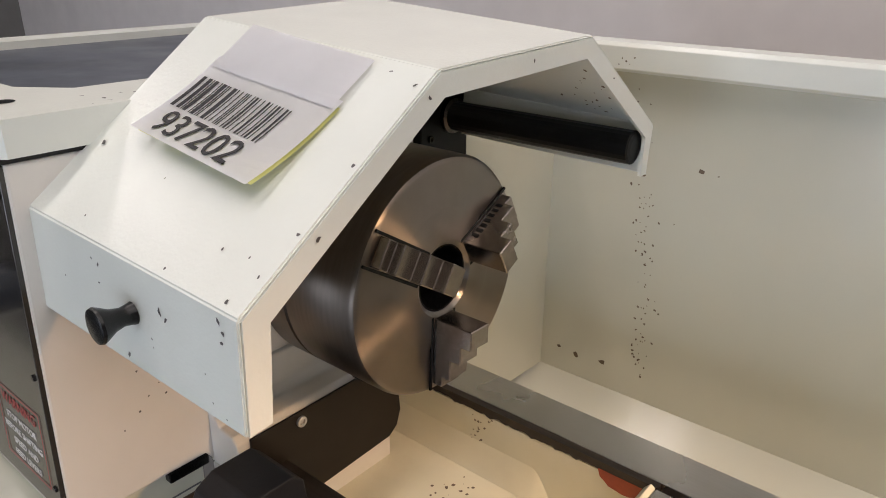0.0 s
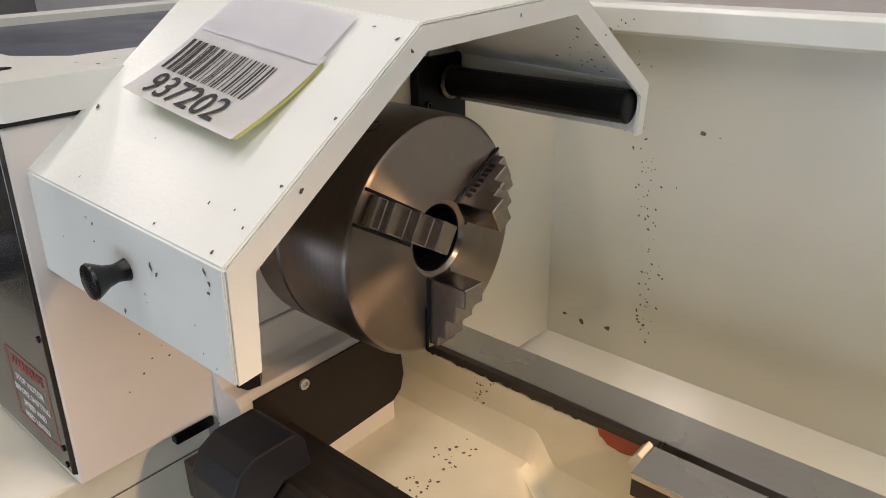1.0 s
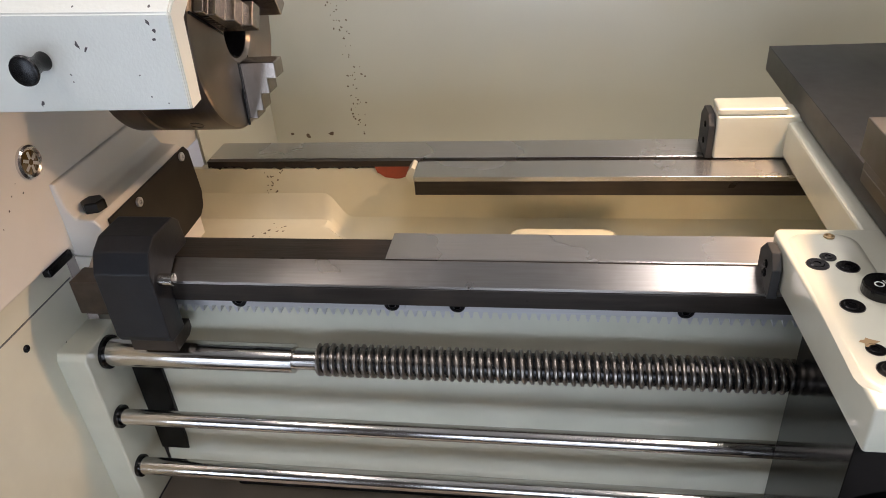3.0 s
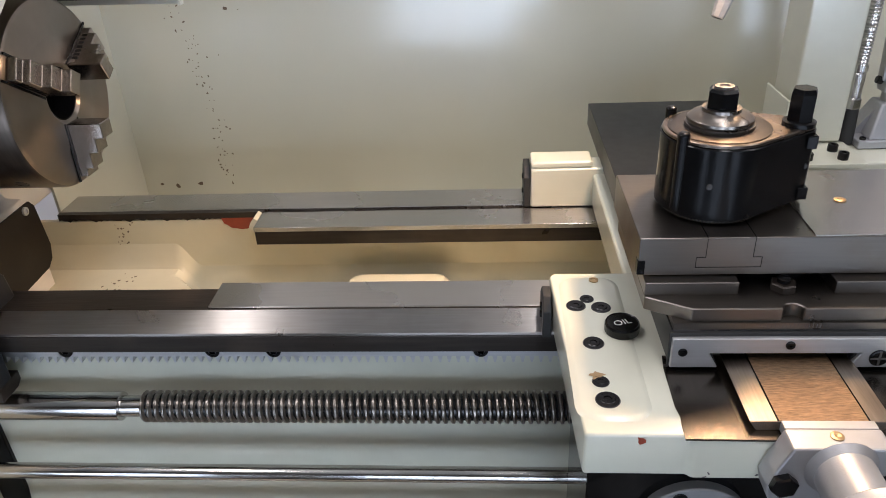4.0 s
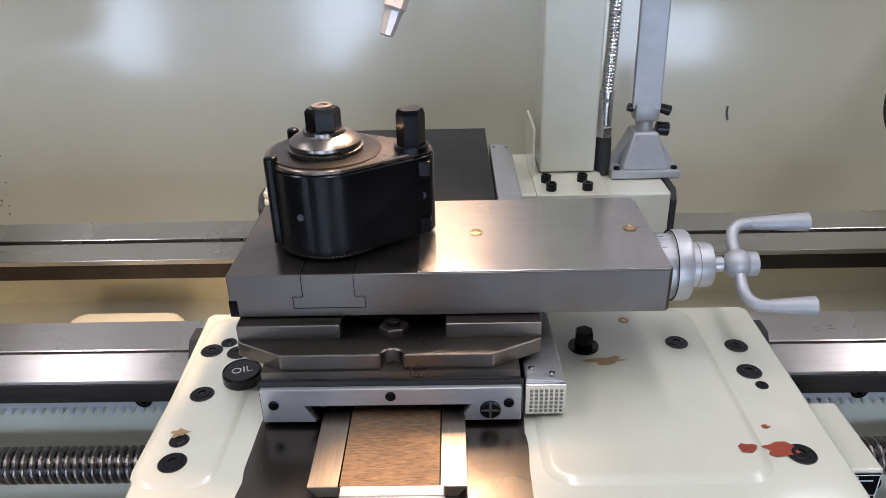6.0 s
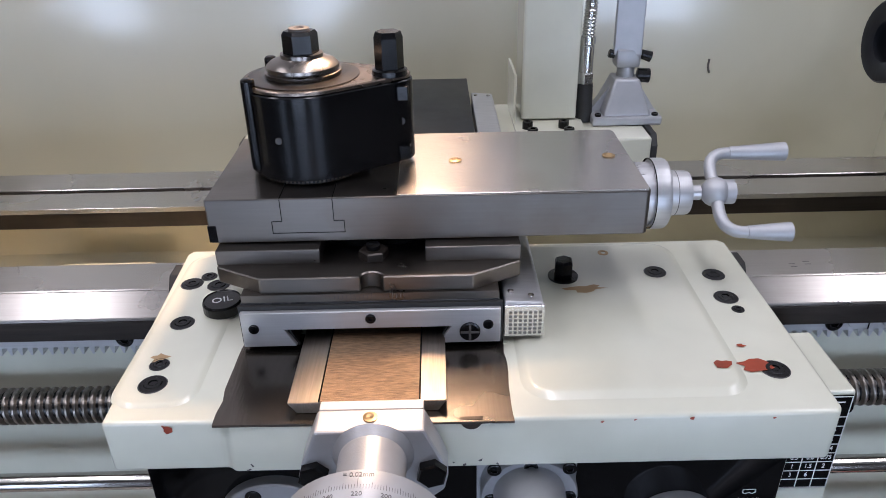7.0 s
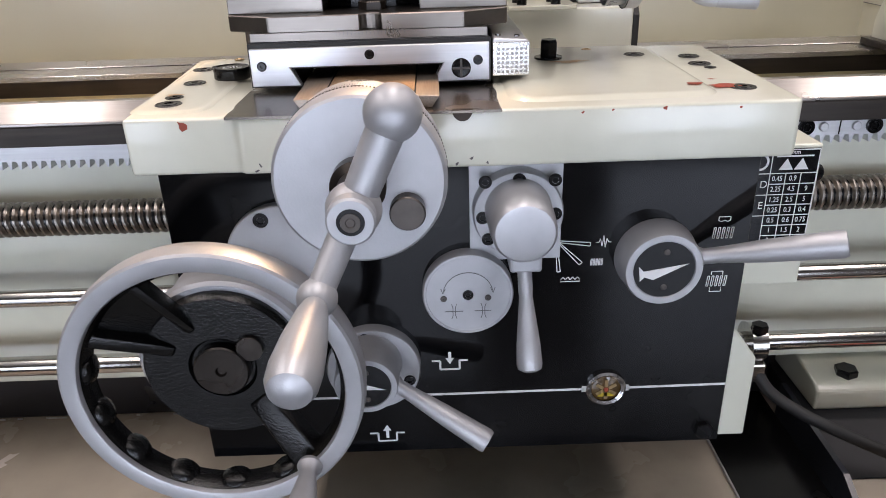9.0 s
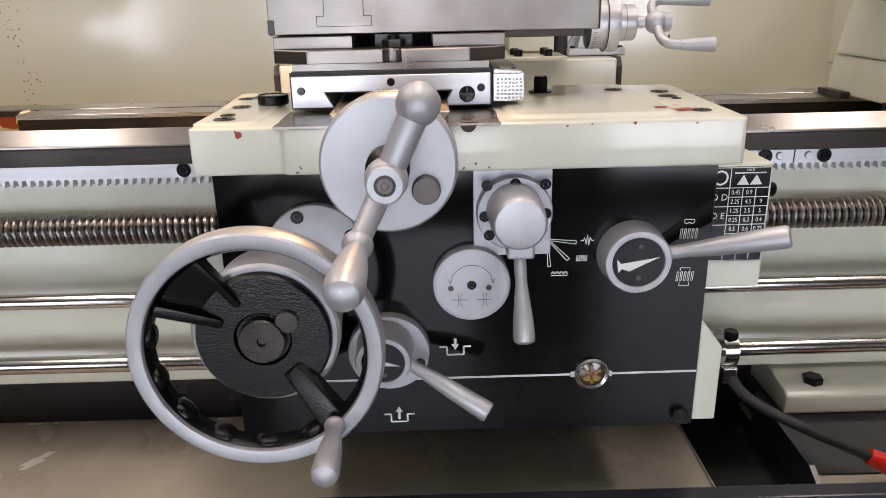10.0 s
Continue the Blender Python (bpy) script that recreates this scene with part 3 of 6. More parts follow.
part("lower_sheet", prism([(0.703, 0.783), (0.700, 0.777), (0.47, 0.715), (0.47, 0.711), (0.703, 0.772)], -0.785, 0.842, "x"), SPLASH, sg, "sloping lower sheet of the guard")
sp = [blot(rng, (rng.gauss(-0.632 + 0.02 * math.sin(z * 9), 0.010), 0.6993, z), (1, 0, 0), (0, 0, 1), rng.uniform(0.0005, 0.0019), 1.4, 7) for z in [rng.uniform(0.815, 1.205) for k in range(105)]]
sp += [blot(rng, (x, 0.6993, z), (1, 0, 0), (0, 0, 1), r, 1.5, 8) for x, z, r in ((-0.563, 1.114, 0.0030), (-0.543, 1.112, 0.001), (-0.665, 0.816, 0.0050), (-0.708, 0.812, 0.004), (-0.736, 0.816, 0.003), (-0.588, 1.042, 0.001), (-0.618, 1.06, 0.001))]
stuff_part("oil_specks", merge(*sp), SPECK, sg, "trail of dark oil specks")
part("scratch", tube([(0.545, 0.6992, 0.974), (0.5445, 0.6992, 0.965), (0.546, 0.6992, 0.957), (0.548, 0.6992, 0.953)], 0.0016, 6, step=0.003), CHIP, sg)
stuff_part("lip_specks", merge(*[blot(rng, (rng.gauss(-0.665, 0.012), 0.6674, rng.uniform(1.223, 1.241)), (1, 0, 0), (0, 0, 1), rng.uniform(0.0005, 0.0013), 1.3, 7) for k in range(9)]), SPECK, sg)

# ---- headstock ----
HX = -0.783
hs = thing("headstock", (-1.0, 0.3, 0.92), "pale painted lathe headstock with a black control panel", "headstock")
part("body", prism([(0.027, 0.924), (0.0365, 1.222), (0.694, 1.222), (0.694, 0.91), (0.16, 0.91), (0.15, 0.924)], -1.27, HX, "x", 0.002), HSPAINT, hs)
part("lid_edge", frame_ring([(-1.27, 0.031), (HX - 0.004, 0.031), (HX + 0.004, 0.039), (HX + 0.004, 0.692), (HX - 0.004, 0.698), (-1.27, 0.698)], [(-1.22, 0.095), (HX - 0.118, 0.095), (HX - 0.078, 0.125), (HX - 0.078, 0.625), (HX - 0.118, 0.655), (-1.22, 0.655)], 1.2255, 1.2515, "z"), HOODP, hs, "white lid rim with worn edges")
part("lid_gap", box(-1.269, HX + 0.001, 0.034, 0.69, 1.2220, 1.2256, 0), BLACKOX, hs)
part("lid_tray", box(-1.23, HX - 0.075, 0.09, 0.66, 1.2256, 1.2425, 0.001), MATGREY, hs, "dark grey vinyl mat in the lid recess")
part("lid_hole", lathe([(0.008, 0.0004), (0, 0.0004)], (HX - 0.058, 0.065, 1.2515), "z", 20), BLACKOX, hs)
part("panel", prism([(0.0236, 0.937), (0.0330, 1.219), (0.0372, 1.221), (0.0284, 0.934)], -1.26, HX - 0.0015, "x", 0.0004, 1), wear(mat("dark_brown_panel", (0.030, 0.026, 0.022), 0.20, coat=0.3), (30, 30, 30), 0.2, 0.08), hs, "dark glossy control panel")
LEANP = (0.0330 - 0.0236) / 0.282
for z in (0.944, 0.96, 1.06, 1.20):
    part("panel_screw", slot_screw((HX - 0.0085, 0.0236 + (z - 0.937) * LEANP, z), "y", -1, 0.0028, 0.0014), BLACKOX, hs)


def on_panel(x, z):
    return pose(x, 0.0230 + (z - 0.937) * LEANP, z) @ pose(0, 0, 0, 90 - math.degrees(math.atan(LEANP)), 0, 0)


SX, SZ = -0.838, 0.990
sign = part("warning_sign", strokes(polyline([(-0.040, -0.034), (0.040, -0.034), (0.040, 0.034), (-0.040, 0.034), (-0.040, -0.034)]), 0.0009, on_panel(SX, SZ)), REDINK, hs, "red outlined warning sign")
lettering("warning_word", "WARNING", 0.0132, on_panel(SX, SZ) @ pose(0, 0.024, 0), REDINK, sign)
for i, w in enumerate(("STOP MOTOR", "BEFORE SHIFTING", "SPEED AND", "FEED LEVERS")):
    lettering("warning_line", w, 0.0088, on_panel(SX, SZ) @ pose(0, 0.0085 - 0.012 * i, 0), WHITEINK, sign)
# Blue-black cylinder and arm modelled in place of a reflection in the panel.
lever = part("speed_lever", rod((-0.893, 0.03, 1.095), (-0.893, -0.012, 1.093), 0.021, 0.021), mat("dark_blue_reflection", (0.02, 0.035, 0.06), 0.35), hs, "blue-black cylinder in place of a reflection in the panel")
part("lever_arm", rod((-0.893, -0.006, 1.105), (-0.863, -0.012, 1.155), 0.007, 0.009, cap=0.003), BLACKP, lever)
part("gearbox", prism([(-0.09, 0.56), (-0.09, 0.917), (-0.083, 0.9235), (0.15, 0.9235), (0.15, 0.56)], -1.27, HX - 0.008, "x", 0.003), CREAM, hs, "cream feed gearbox below the headstock")
part("gearbox_seam", box(HX - 0.0085, HX - 0.0074, -0.088, 0.145, 0.890, 0.8915, 0), GREYINK, hs)
part("gearbox_slot", box(HX - 0.009, HX + 0.0005, 0.112, 0.152, 0.9125, 0.9225, 0.0015), BLACKOX, hs)
part("gearbox_screw", slot_screw((HX - 0.008, 0.055, 0.868), "x", 1, 0.004, 0.002), BLACKOX, hs)
part("rod_bracket", prism([(0.083, 0.59), (0.083, 0.828), (0.087, 0.835), (0.1475, 0.835), (0.1475, 0.59)], HX - 0.024, HX + 0.025, "x", 0.002), CREAM, hs, "cream bracket carrying the feed shafts")
for (y, z, r) in ((0.118, 0.813, 0.0185), (0.098, 0.7365, 0.013), (0.098, 0.6575, 0.013)):
    part("bearing_collar", lathe([(r, 0), (r, 0.004), (r * 0.75, 0.004), (r * 0.7, 0.0005), (0, 0.0005)], (HX + 0.0249, y, z), "x", 26), BLACKOX, hs)
# Flat black panel on the web paints the shaded gap beside the bracket.
part("bracket_recess", box(HX + 0.0255, -0.722, 0.1425, 0.1478, 0.640, 0.800, 0.0006), BLACKOX, hs, "black panel painting the shade behind the shafts")
part("bracket_pin", slot_screw((HX - 0.010, 0.105, 0.835), "z", 1, 0.0022, 0.0012), BLACKOX, hs)
part("flange", prism([(HX - 0.005, 0.91), (-0.743, 0.91), (-0.743, 0.946), (-0.749, 0.9535), (-0.768, 0.955), (-0.775, 0.965), (-0.7785, 0.995), (HX - 0.005, 0.995)], 0.157, 0.350, "y", 0.002), HSPAINT, hs)
part("flange_bolt", hexagon((-0.760, 0.181, 0.9545), "z", 1, 0.0125, 0.011), BLACKOX, hs)
part("gap_cover", prism([(0.170, 0.948), (0.350, 0.9495), (0.358, 0.940), (0.364, 0.880), (0.358, 0.862), (0.346, 0.853), (0.170, 0.846)], -0.7428, -0.7400, "x", 0.0006, 1), wear(mat("dark_cover_sheet", (0.016, 0.012, 0.009), 0.40, spec=0.25), (30, 30, 30), 0.2, 0.08), hs, "dark sheet cover at the bed gap")
part("gap_post", box(HX - 0.004, -0.7432, 0.157, 0.350, 0.715, 0.909, 0.002), HSPAINT, hs)
for y, z in ((0.2265, 0.938), (0.336, 0.942)):
    part("cover_screw", socket_screw((-0.7400, y, z), "x", 1, 0.0055, 0.003), PLATE, hs)
sgl = part("sight_glass", lathe([(0.0168, 0), (0.0168, 0.003), (0.0148, 0.0045), (0.012, 0.003)], (HX, 0.142, 1.027), "x", 28), CHROME, hs, "chrome-rimmed oil sight glass")
part("glass", lathe([(0.0122, 0.002), (0.006, 0.0035), (0, 0.0037)], (HX, 0.142, 1.027), "x", 24), OILGLASS, sgl)
for a in range(0, 360, 60):
    part("spoke", strokes([((0.003, 0), (0.0105, 0))], 0.0032, pose(HX + 0.0036, 0.142, 1.027) @ pose(0, 0, 0, 90, 0, 90) @ pose(0, 0, 0, 0, 0, a + 30)), PLATE, sgl)
stuff_part("paint_chips", merge(*[blot(rng, (HX + 0.0006, y, z), (0, 1, 0), (0, 0, 1), r, 1.3, 7) for y, z, r in [(rng.uniform(0.05, 0.13), rng.uniform(0.94, 1.20), rng.uniform(0.0005, 0.0012)) for k in range(10)]],
                          *[blot(rng, (rng.uniform(HX - 0.045, HX), 0.0305, rng.uniform(1.227, 1.251)), (1, 0, 0), (0, 0, 1), rng.uniform(0.0005, 0.0015), 1.5, 7) for k in range(10)],
                          *[blot(rng, (rng.uniform(HX - 0.04, HX), rng.uniform(0.1, 0.2), 1.2518), (1, 0, 0), (0, 1, 0), rng.uniform(0.0006, 0.0018), 2.0, 7) for k in range(10)]), CHIP, hs)

# ---- chuck guard ----
hood = thing("chuck_guard", (-0.66, 0.27, 1.115), "white painted folded steel chuck guard with chipped edges", "chuck guard")
EX = -0.546
OUT = [(0.0440, 1.115), (0.0465, 1.184), (0.200, 1.289), (0.380, 1.295), (0.510, 1.205), (0.506, 1.158)]
INN = [(0.0460, 1.115), (0.0485, 1.183), (0.2008, 1.287), (0.3793, 1.293), (0.508, 1.204), (0.504, 1.158)]
bm = folded_sheet(OUT, INN, HX, EX - 0.001, "x")
sharp = [e for e in bm.edges if abs(e.verts[0].co.x - e.verts[1].co.x) > 0.1 or min(e.verts[0].co.x, e.verts[1].co.x) > -0.6]
bmesh.ops.bevel(bm, geom=sharp, offset=0.0012, segments=2, affect="EDGES")
part("shell", bm, HOODP, hood)
FL = [(0.0610, 1.1165), (0.0655, 1.176), (0.2045, 1.272), (0.3740, 1.278), (0.4945, 1.195), (0.4925, 1.158)]
part("end_flange", folded_sheet(INN, FL, EX - 0.0035, EX - 0.0003, "x"), HOODP, hood, "folded end flange of the guard")
part("front_foot", box(HX + 0.001, EX - 0.004, 0.0462, 0.058, 1.1152, 1.1170, 0.0004), HOODP, hood)
KS = 0.61
knob = part("pull_knob", turned([(r * KS, h * KS) for r, h in ((0, 0.0395), (0.0130, 0.0400), (0.0172, 0.0385), (0.0182, 0.0355), (0.0165, 0.0315), (0.0115, 0.022), (0.0092, 0.012), (0.0100, 0.006), (0.0115, 0.0), (0, 0.0))], (-0.653, 0.0450, 1.152), (-0.653, -0.01, 1.152), 28), BLACKP, hood, "black flared pull knob", True)
SLOPE = math.degrees(math.atan2(0.105, 0.1535))


def on_slope(x, s, lift=0.0006):
    """A pose on the guard's sloping face, s metres up from its front fold."""
    a = radians(SLOPE)
    return pose(x, 0.0465 + s * math.cos(a) - lift * math.sin(a), 1.184 + s * math.sin(a) + lift * math.cos(a), SLOPE, 0, 0)


chips = []
for x, s, r in ((-0.62, 0.006, 0.0012), (-0.592, 0.030, 0.0013), (-0.562, 0.006, 0.0016), (-0.5515, 0.055, 0.0018), (-0.5525, 0.105, 0.0020), (-0.554, 0.17, 0.0016), (-0.68, 0.055, 0.0009), (-0.72, 0.012, 0.0012), (-0.766, 0.062, 0.0026), (-0.578, 0.176, 0.0013), (-0.60, 0.10, 0.0008), (-0.555, 0.025, 0.0012), (-0.57, 0.032, 0.001)):
    c = blot(rng, (0, 0, 0), (1, 0, 0), (0, 1, 0), r * 0.75, 1.5, 9)
    bmesh.ops.transform(c, matrix=on_slope(x, s, 0.0004), verts=c.verts)
    chips.append(c)
for x, z, r, st in ((-0.5635, 1.178, 0.0018, 1.6), (-0.560, 1.172, 0.0016, 1.2), (-0.562, 1.166, 0.0012, 1.4), (-0.622, 1.163, 0.0015, 2.2), (-0.616, 1.160, 0.0012, 2.4), (-0.690, 1.171, 0.0010, 2.2), (-0.698, 1.173, 0.0009, 1.4), (-0.692, 1.159, 0.0007, 2), (-0.634, 1.142, 0.0007, 2), (-0.6335, 1.137, 0.0007, 1.5), (-0.58, 1.141, 0.0008, 1.2), (-0.665, 1.121, 0.0014, 2.2), (-0.74, 1.15, 0.0007, 1.3), (-0.563, 1.120, 0.0007, 1.3), (-0.72, 1.122, 0.0007, 1.3), (-0.575, 1.125, 0.0006, 1.6)):
    chips.append(blot(rng, (x, 0.0440 + (z - 1.115) * 0.0362 - 0.0005, z), (1, 0, 0), (0, 0, 1), r, st, 9))
for y, z, r in ((0.30, 1.2840, 0.0010), (0.19, 1.274, 0.0014), (0.10, 1.212, 0.0014), (0.42, 1.258, 0.0010)):
    chips.append(blot(rng, (EX + 0.0002, y, z), (0, 1, 0), (0, 0, 1), r, 1.5, 8))
stuff_part("paint_chips", merge(*chips), CHIP, hood, "chips in the white paint down to grey metal")
ins = [blot(rng, (rng.gauss(-0.595, 0.014), 0, 0), (1, 0, 0), (0, 1, 0), rng.uniform(0.0006, 0.0018), 1.3, 7) for k in range(40)]
for c in ins:
    t = rng.uniform(0.1, 0.95)
    for v in c.verts:
        y = 0.3793 + (0.508 - 0.3793) * t + v.co.y
        v.co.z = 1.293 + (y - 0.3793) * (1.204 - 1.293) / (0.508 - 0.3793) - 0.0008
        v.co.y = y
stuff_part("grime_specks", merge(*ins), SPECK, hood, "oily specks on the guard's inner face")
hinge = thing("hinge_bar", (-0.66, 0.486, 1.17), "black round hinge bar inside the chuck guard", "hinge bar")
part("bar", rod((HX + 0.002, 0.486, 1.186), (EX - 0.006, 0.486, 1.186), 0.0160, cap=0.0015), SOOT, hinge)
part("collar", lathe([(0.0161, 0), (0.0195, 0.0), (0.0195, 0.005), (0.0161, 0.007)], (HX + 0.012, 0.486, 1.186), "x", 26), HUBM, hinge, "dull steel collar")
part("mount_plate", box(HX, HX + 0.012, 0.435, 0.515, 1.12, 1.215, 0.002), SOOT, hinge)
part("mount_screw", socket_screw((HX + 0.012, 0.450, 1.165), "x", 1, 0.004, 0.003), BLACKOX, hinge)

# asset label and the note under it
tag = thing("asset_label", (-0.676, 0.14, 1.25), "white barcode label over a yellow sticky note", "label")
LABEL = on_slope(-0.667, 0.1095, 0.0)


def sheet(x0, x1, s0, s1, lift, curl, turn, thick=0.0002):
    """A sheet of paper on the slope, its lower edge curling up."""
    bm = bmesh.new()
    rows = []
    for j in range(13):
        v = j / 12
        rows.append([bm.verts.new((x0 + (x1 - x0) * i / 4, s0 + (s1 - s0) * v, lift + curl * (1 - v) ** 2)) for i in range(5)])
    for a, b in zip(rows, rows[1:]):
        for i in range(4):
            bm.faces.new((a[i], a[i + 1], b[i + 1], b[i]))
    bmesh.ops.solidify(bm, geom=list(bm.faces), thickness=thick)
    bmesh.ops.transform(bm, matrix=LABEL @ pose(0, 0, 0, 0, 0, turn), verts=bm.verts)
    return bm


TURN_LABEL, CURL, LOW, HIGH = -4, 0.010, -0.0395, 0.0395
part("note", sheet(-0.055, 0.0735, -0.0385, 0.034, 0.0006, 0.0098, TURN_LABEL + 0.8), NOTE, tag, "pale yellow sticky note", True)
lab = part("paper", sheet(-0.0625, 0.0725, LOW, HIGH, 0.0022, CURL, TURN_LABEL), PAPER, tag, "white printed barcode label", True)
part("blank_paper", sheet(-0.0575, 0.0705, 0.030, 0.0735, 0.0030, 0.0003, TURN_LABEL + 1), PAPER, tag, "white blank label", True)


def on_label(u, v):
    """A pose on the curled label."""
    t = (v - LOW) / (HIGH - LOW)
    tilt = math.degrees(math.atan(-2 * CURL * (1 - t) / (HIGH - LOW)))
    return LABEL @ pose(0, 0, 0, 0, 0, TURN_LABEL) @ pose(u, v, 0.0022 + CURL * (1 - t) ** 2 + 0.0005, tilt, 0, 0)


bars, u = [], -0.056
r2 = random.Random(11)
while u < 0.047:
    wd = r2.choice((0.0011, 0.0011, 0.0021, 0.0040))
    b = bmesh.new()
    row = []
    for j in range(8):
        m = on_label(0, -0.0115 + 0.031 * j / 7)
        row.append((b.verts.new(m @ Vector((u, 0, 0))), b.verts.new(m @ Vector((u + wd, 0, 0)))))
    for p, q in zip(row, row[1:]):
        b.faces.new((p[0], p[1], q[1], q[0]))
    bars.append(b)
    u += wd + r2.choice((0.0012, 0.0016, 0.0034))
stuff_part("barcode", merge(*bars), INK, lab)
lettering("label_number", "937202", 0.0295, on_label(-0.001, -0.0262) @ pose(0, 0, 0.0007), INK, lab, wide=1.02)


def taper(ob):
    """The guard stands a little taller towards the headstock; everything on it follows."""
    for c in ob.children:
        o = ORIGIN[c]
        for v in c.data.vertices:
            up = min(max((v.co.z + o.z - 1.115) / 0.174, 0), 1.3)
            along = min(max((EX - v.co.x - o.x) / (EX - HX), 0), 1)
            v.co.z += 0.0165 * up * along
        taper(c)


taper(hood)
taper(tag)

# ---- chuck ----
AX, AZ = 0.2745, 1.111
chuck = thing("lathe_chuck", (-0.64, AX, AZ - 0.1), "three-jaw steel lathe chuck at rest with stepped jaws", "chuck", at=(-0.0195, 0, 0))
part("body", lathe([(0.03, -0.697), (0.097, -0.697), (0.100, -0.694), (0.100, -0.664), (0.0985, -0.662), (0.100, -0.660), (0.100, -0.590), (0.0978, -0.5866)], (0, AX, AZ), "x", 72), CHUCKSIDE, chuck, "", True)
part("face", lathe([(0.0978, -0.5866), (0.0965, -0.5858), (0.094, -0.585), (0.060, -0.585), (0.058, -0.5838), (0.032, -0.5838), (0.0285, -0.5865), (0.0275, -0.64), (0, -0.64)], (0, AX, AZ), "x", 72), CHUCKM, chuck, "bright turned chuck face", True)
part("bore", lathe([(0.0283, -0.5868), (0.0268, -0.5868), (0.026, -0.63), (0, -0.63)], (0, AX, AZ), "x", 40), BLACKOX, chuck)
part("spindle_nose", lathe([(0.062, -0.7565), (0.062, -0.72), (0.075, -0.715), (0.075, -0.6972), (0.03, -0.6972)], (0, AX, AZ), "x", 48), DARKSTEEL, chuck, "", True)


def jaw(angle):
    prof = [(0.031, 0.0), (0.031, 0.038), (0.048, 0.038), (0.048, 0.028), (0.064, 0.028), (0.064, 0.018), (0.082, 0.018), (0.082, 0.010), (0.091, 0.010), (0.091, 0.0)]
    bm = prism([(r, h) for r, h in prof], -0.0115, 0.0115, "y", 0.0008, 1)
    m = pose(-0.5842, AX, AZ) @ pose(0, 0, 0, angle, 0, 0) @ Matrix(((0, 0, 1, 0), (0, 1, 0, 0), (1, 0, 0, 0), (0, 0, 0, 1)))
    bmesh.ops.transform(bm, matrix=m, verts=bm.verts)
    bmesh.ops.recalc_face_normals(bm, faces=bm.faces)
    return bm


for a in (-62, 58, 178):
    j = part("jaw", jaw(a), JAWM, chuck)
    gear = [box(-0.003, 0.003, -0.0122, -0.0118, 0.04 + 0.006 * k, 0.043 + 0.006 * k, 0) for k in range(7)]
    tr = merge(*gear)
    bmesh.ops.transform(tr, matrix=pose(-0.578, AX, AZ) @ pose(0, 0, 0, a, 0, 0), verts=tr.verts)
    part("jaw_thread", tr, BLACKOX, j)
    ob = part("jaw_slot", merge(*[prism([(s * 0.0122, 0.03), (s * 0.0146, 0.03), (s * 0.0146, 0.0965), (s * 0.0122, 0.0965)], -0.5852, -0.5836, "x") for s in (-1, 1)]), BLACKOX, chuck)
    ob.matrix_local = Matrix.Translation(Vector((0, AX, AZ)) - ORIGIN[chuck]) @ Matrix.Rotation(radians(a), 4, "X") @ Matrix.Translation(ORIGIN[chuck])
for a in (0, 120, 240):
    ob = part("key_hole", lathe([(0.0075, 0.0995), (0.0068, 0.1004), (0.006, 0.0995), (0, 0.0995)], (0, 0, 0), "z", 20), BLACKOX, chuck)
    ob.matrix_local = Matrix.Translation(Vector((-0.618, AX, AZ)) - ORIGIN[chuck]) @ Matrix.Rotation(radians(a + 20), 4, "X") @ Matrix.Translation(ORIGIN[chuck])

# ---- shafts in front of the bed ----
LY, LZ = 0.118, 0.813
screw = thing("lead_screw", (0, LY, LZ - 0.017), "oiled steel lead screw with trapezoid thread", "lead screw")
part("plain_shaft", rod((-0.757, LY, LZ), (-0.546, LY, LZ), 0.0155), BRIGHT, screw, "bright turned shaft end", True)
part("neck", rod((-0.547, LY, LZ), (-0.519, LY, LZ), 0.0115), BRIGHT, screw, "", True)
PITCH, NA, NP = 0.008, 26, 8
bm = bmesh.new()
rings = []
nx = int((0.86 + 0.520) / PITCH * NP)
for i in range(nx + 1):
    x = -0.520 + i * PITCH / NP
    ring = []
    for k in range(NA):
        f = (x / PITCH - k / NA) % 1.0
        h = 0.0 if f < 0.34 else (f - 0.34) / 0.14 if f < 0.48 else 1.0 if f < 0.86 else (1 - f) / 0.14
        r = 0.0138 + 0.0034 * h
        ring.append(bm.verts.new((x, LY + r * math.cos(2 * math.pi * k / NA), LZ + r * math.sin(2 * math.pi * k / NA))))
    rings.append(ring)
for p, q in zip(rings, rings[1:]):
    for k in range(NA):
        bm.faces.new((p[k], p[(k + 1) % NA], q[(k + 1) % NA], q[k]))
bmesh.ops.recalc_face_normals(bm, faces=bm.faces)
# Black core just proud of the root, so the grooves show black.
part("thread_root", rod((-0.5195, LY, LZ), (0.859, LY, LZ), 0.01405), BLACKOX, screw, "black core filling the thread's root", True)
part("thread", bm, wear(mat("oiled_thread_steel", (0.30, 0.27, 0.24), 0.34, 1.0), (30, 300, 300), 0.3, 0.08), screw, "", True)
solo("feed_rod", rod((-0.757, 0.098, 0.7365), (0.86, 0.098, 0.7365), 0.0088), BRIGHT, (0, 0.098, 0.7277), "bright round steel feed rod with keyway", "feed rod", "shafts in front of the bed", smooth=True)
solo("control_rod", rod((-0.757, 0.098, 0.6575), (0.86, 0.098, 0.6575), 0.0102), BRIGHT, (0, 0.098, 0.6473), "bright round steel control rod", "control rod", "shafts in front of the bed", smooth=True)

# ---- carriage stop on the front way ----
stop = thing("carriage_stop", (-0.675, 0.13, 0.835), "dark grey cast carriage stop clamped on the front way", "carriage stop", at=(-0.011, 0.0035, 0.0085))
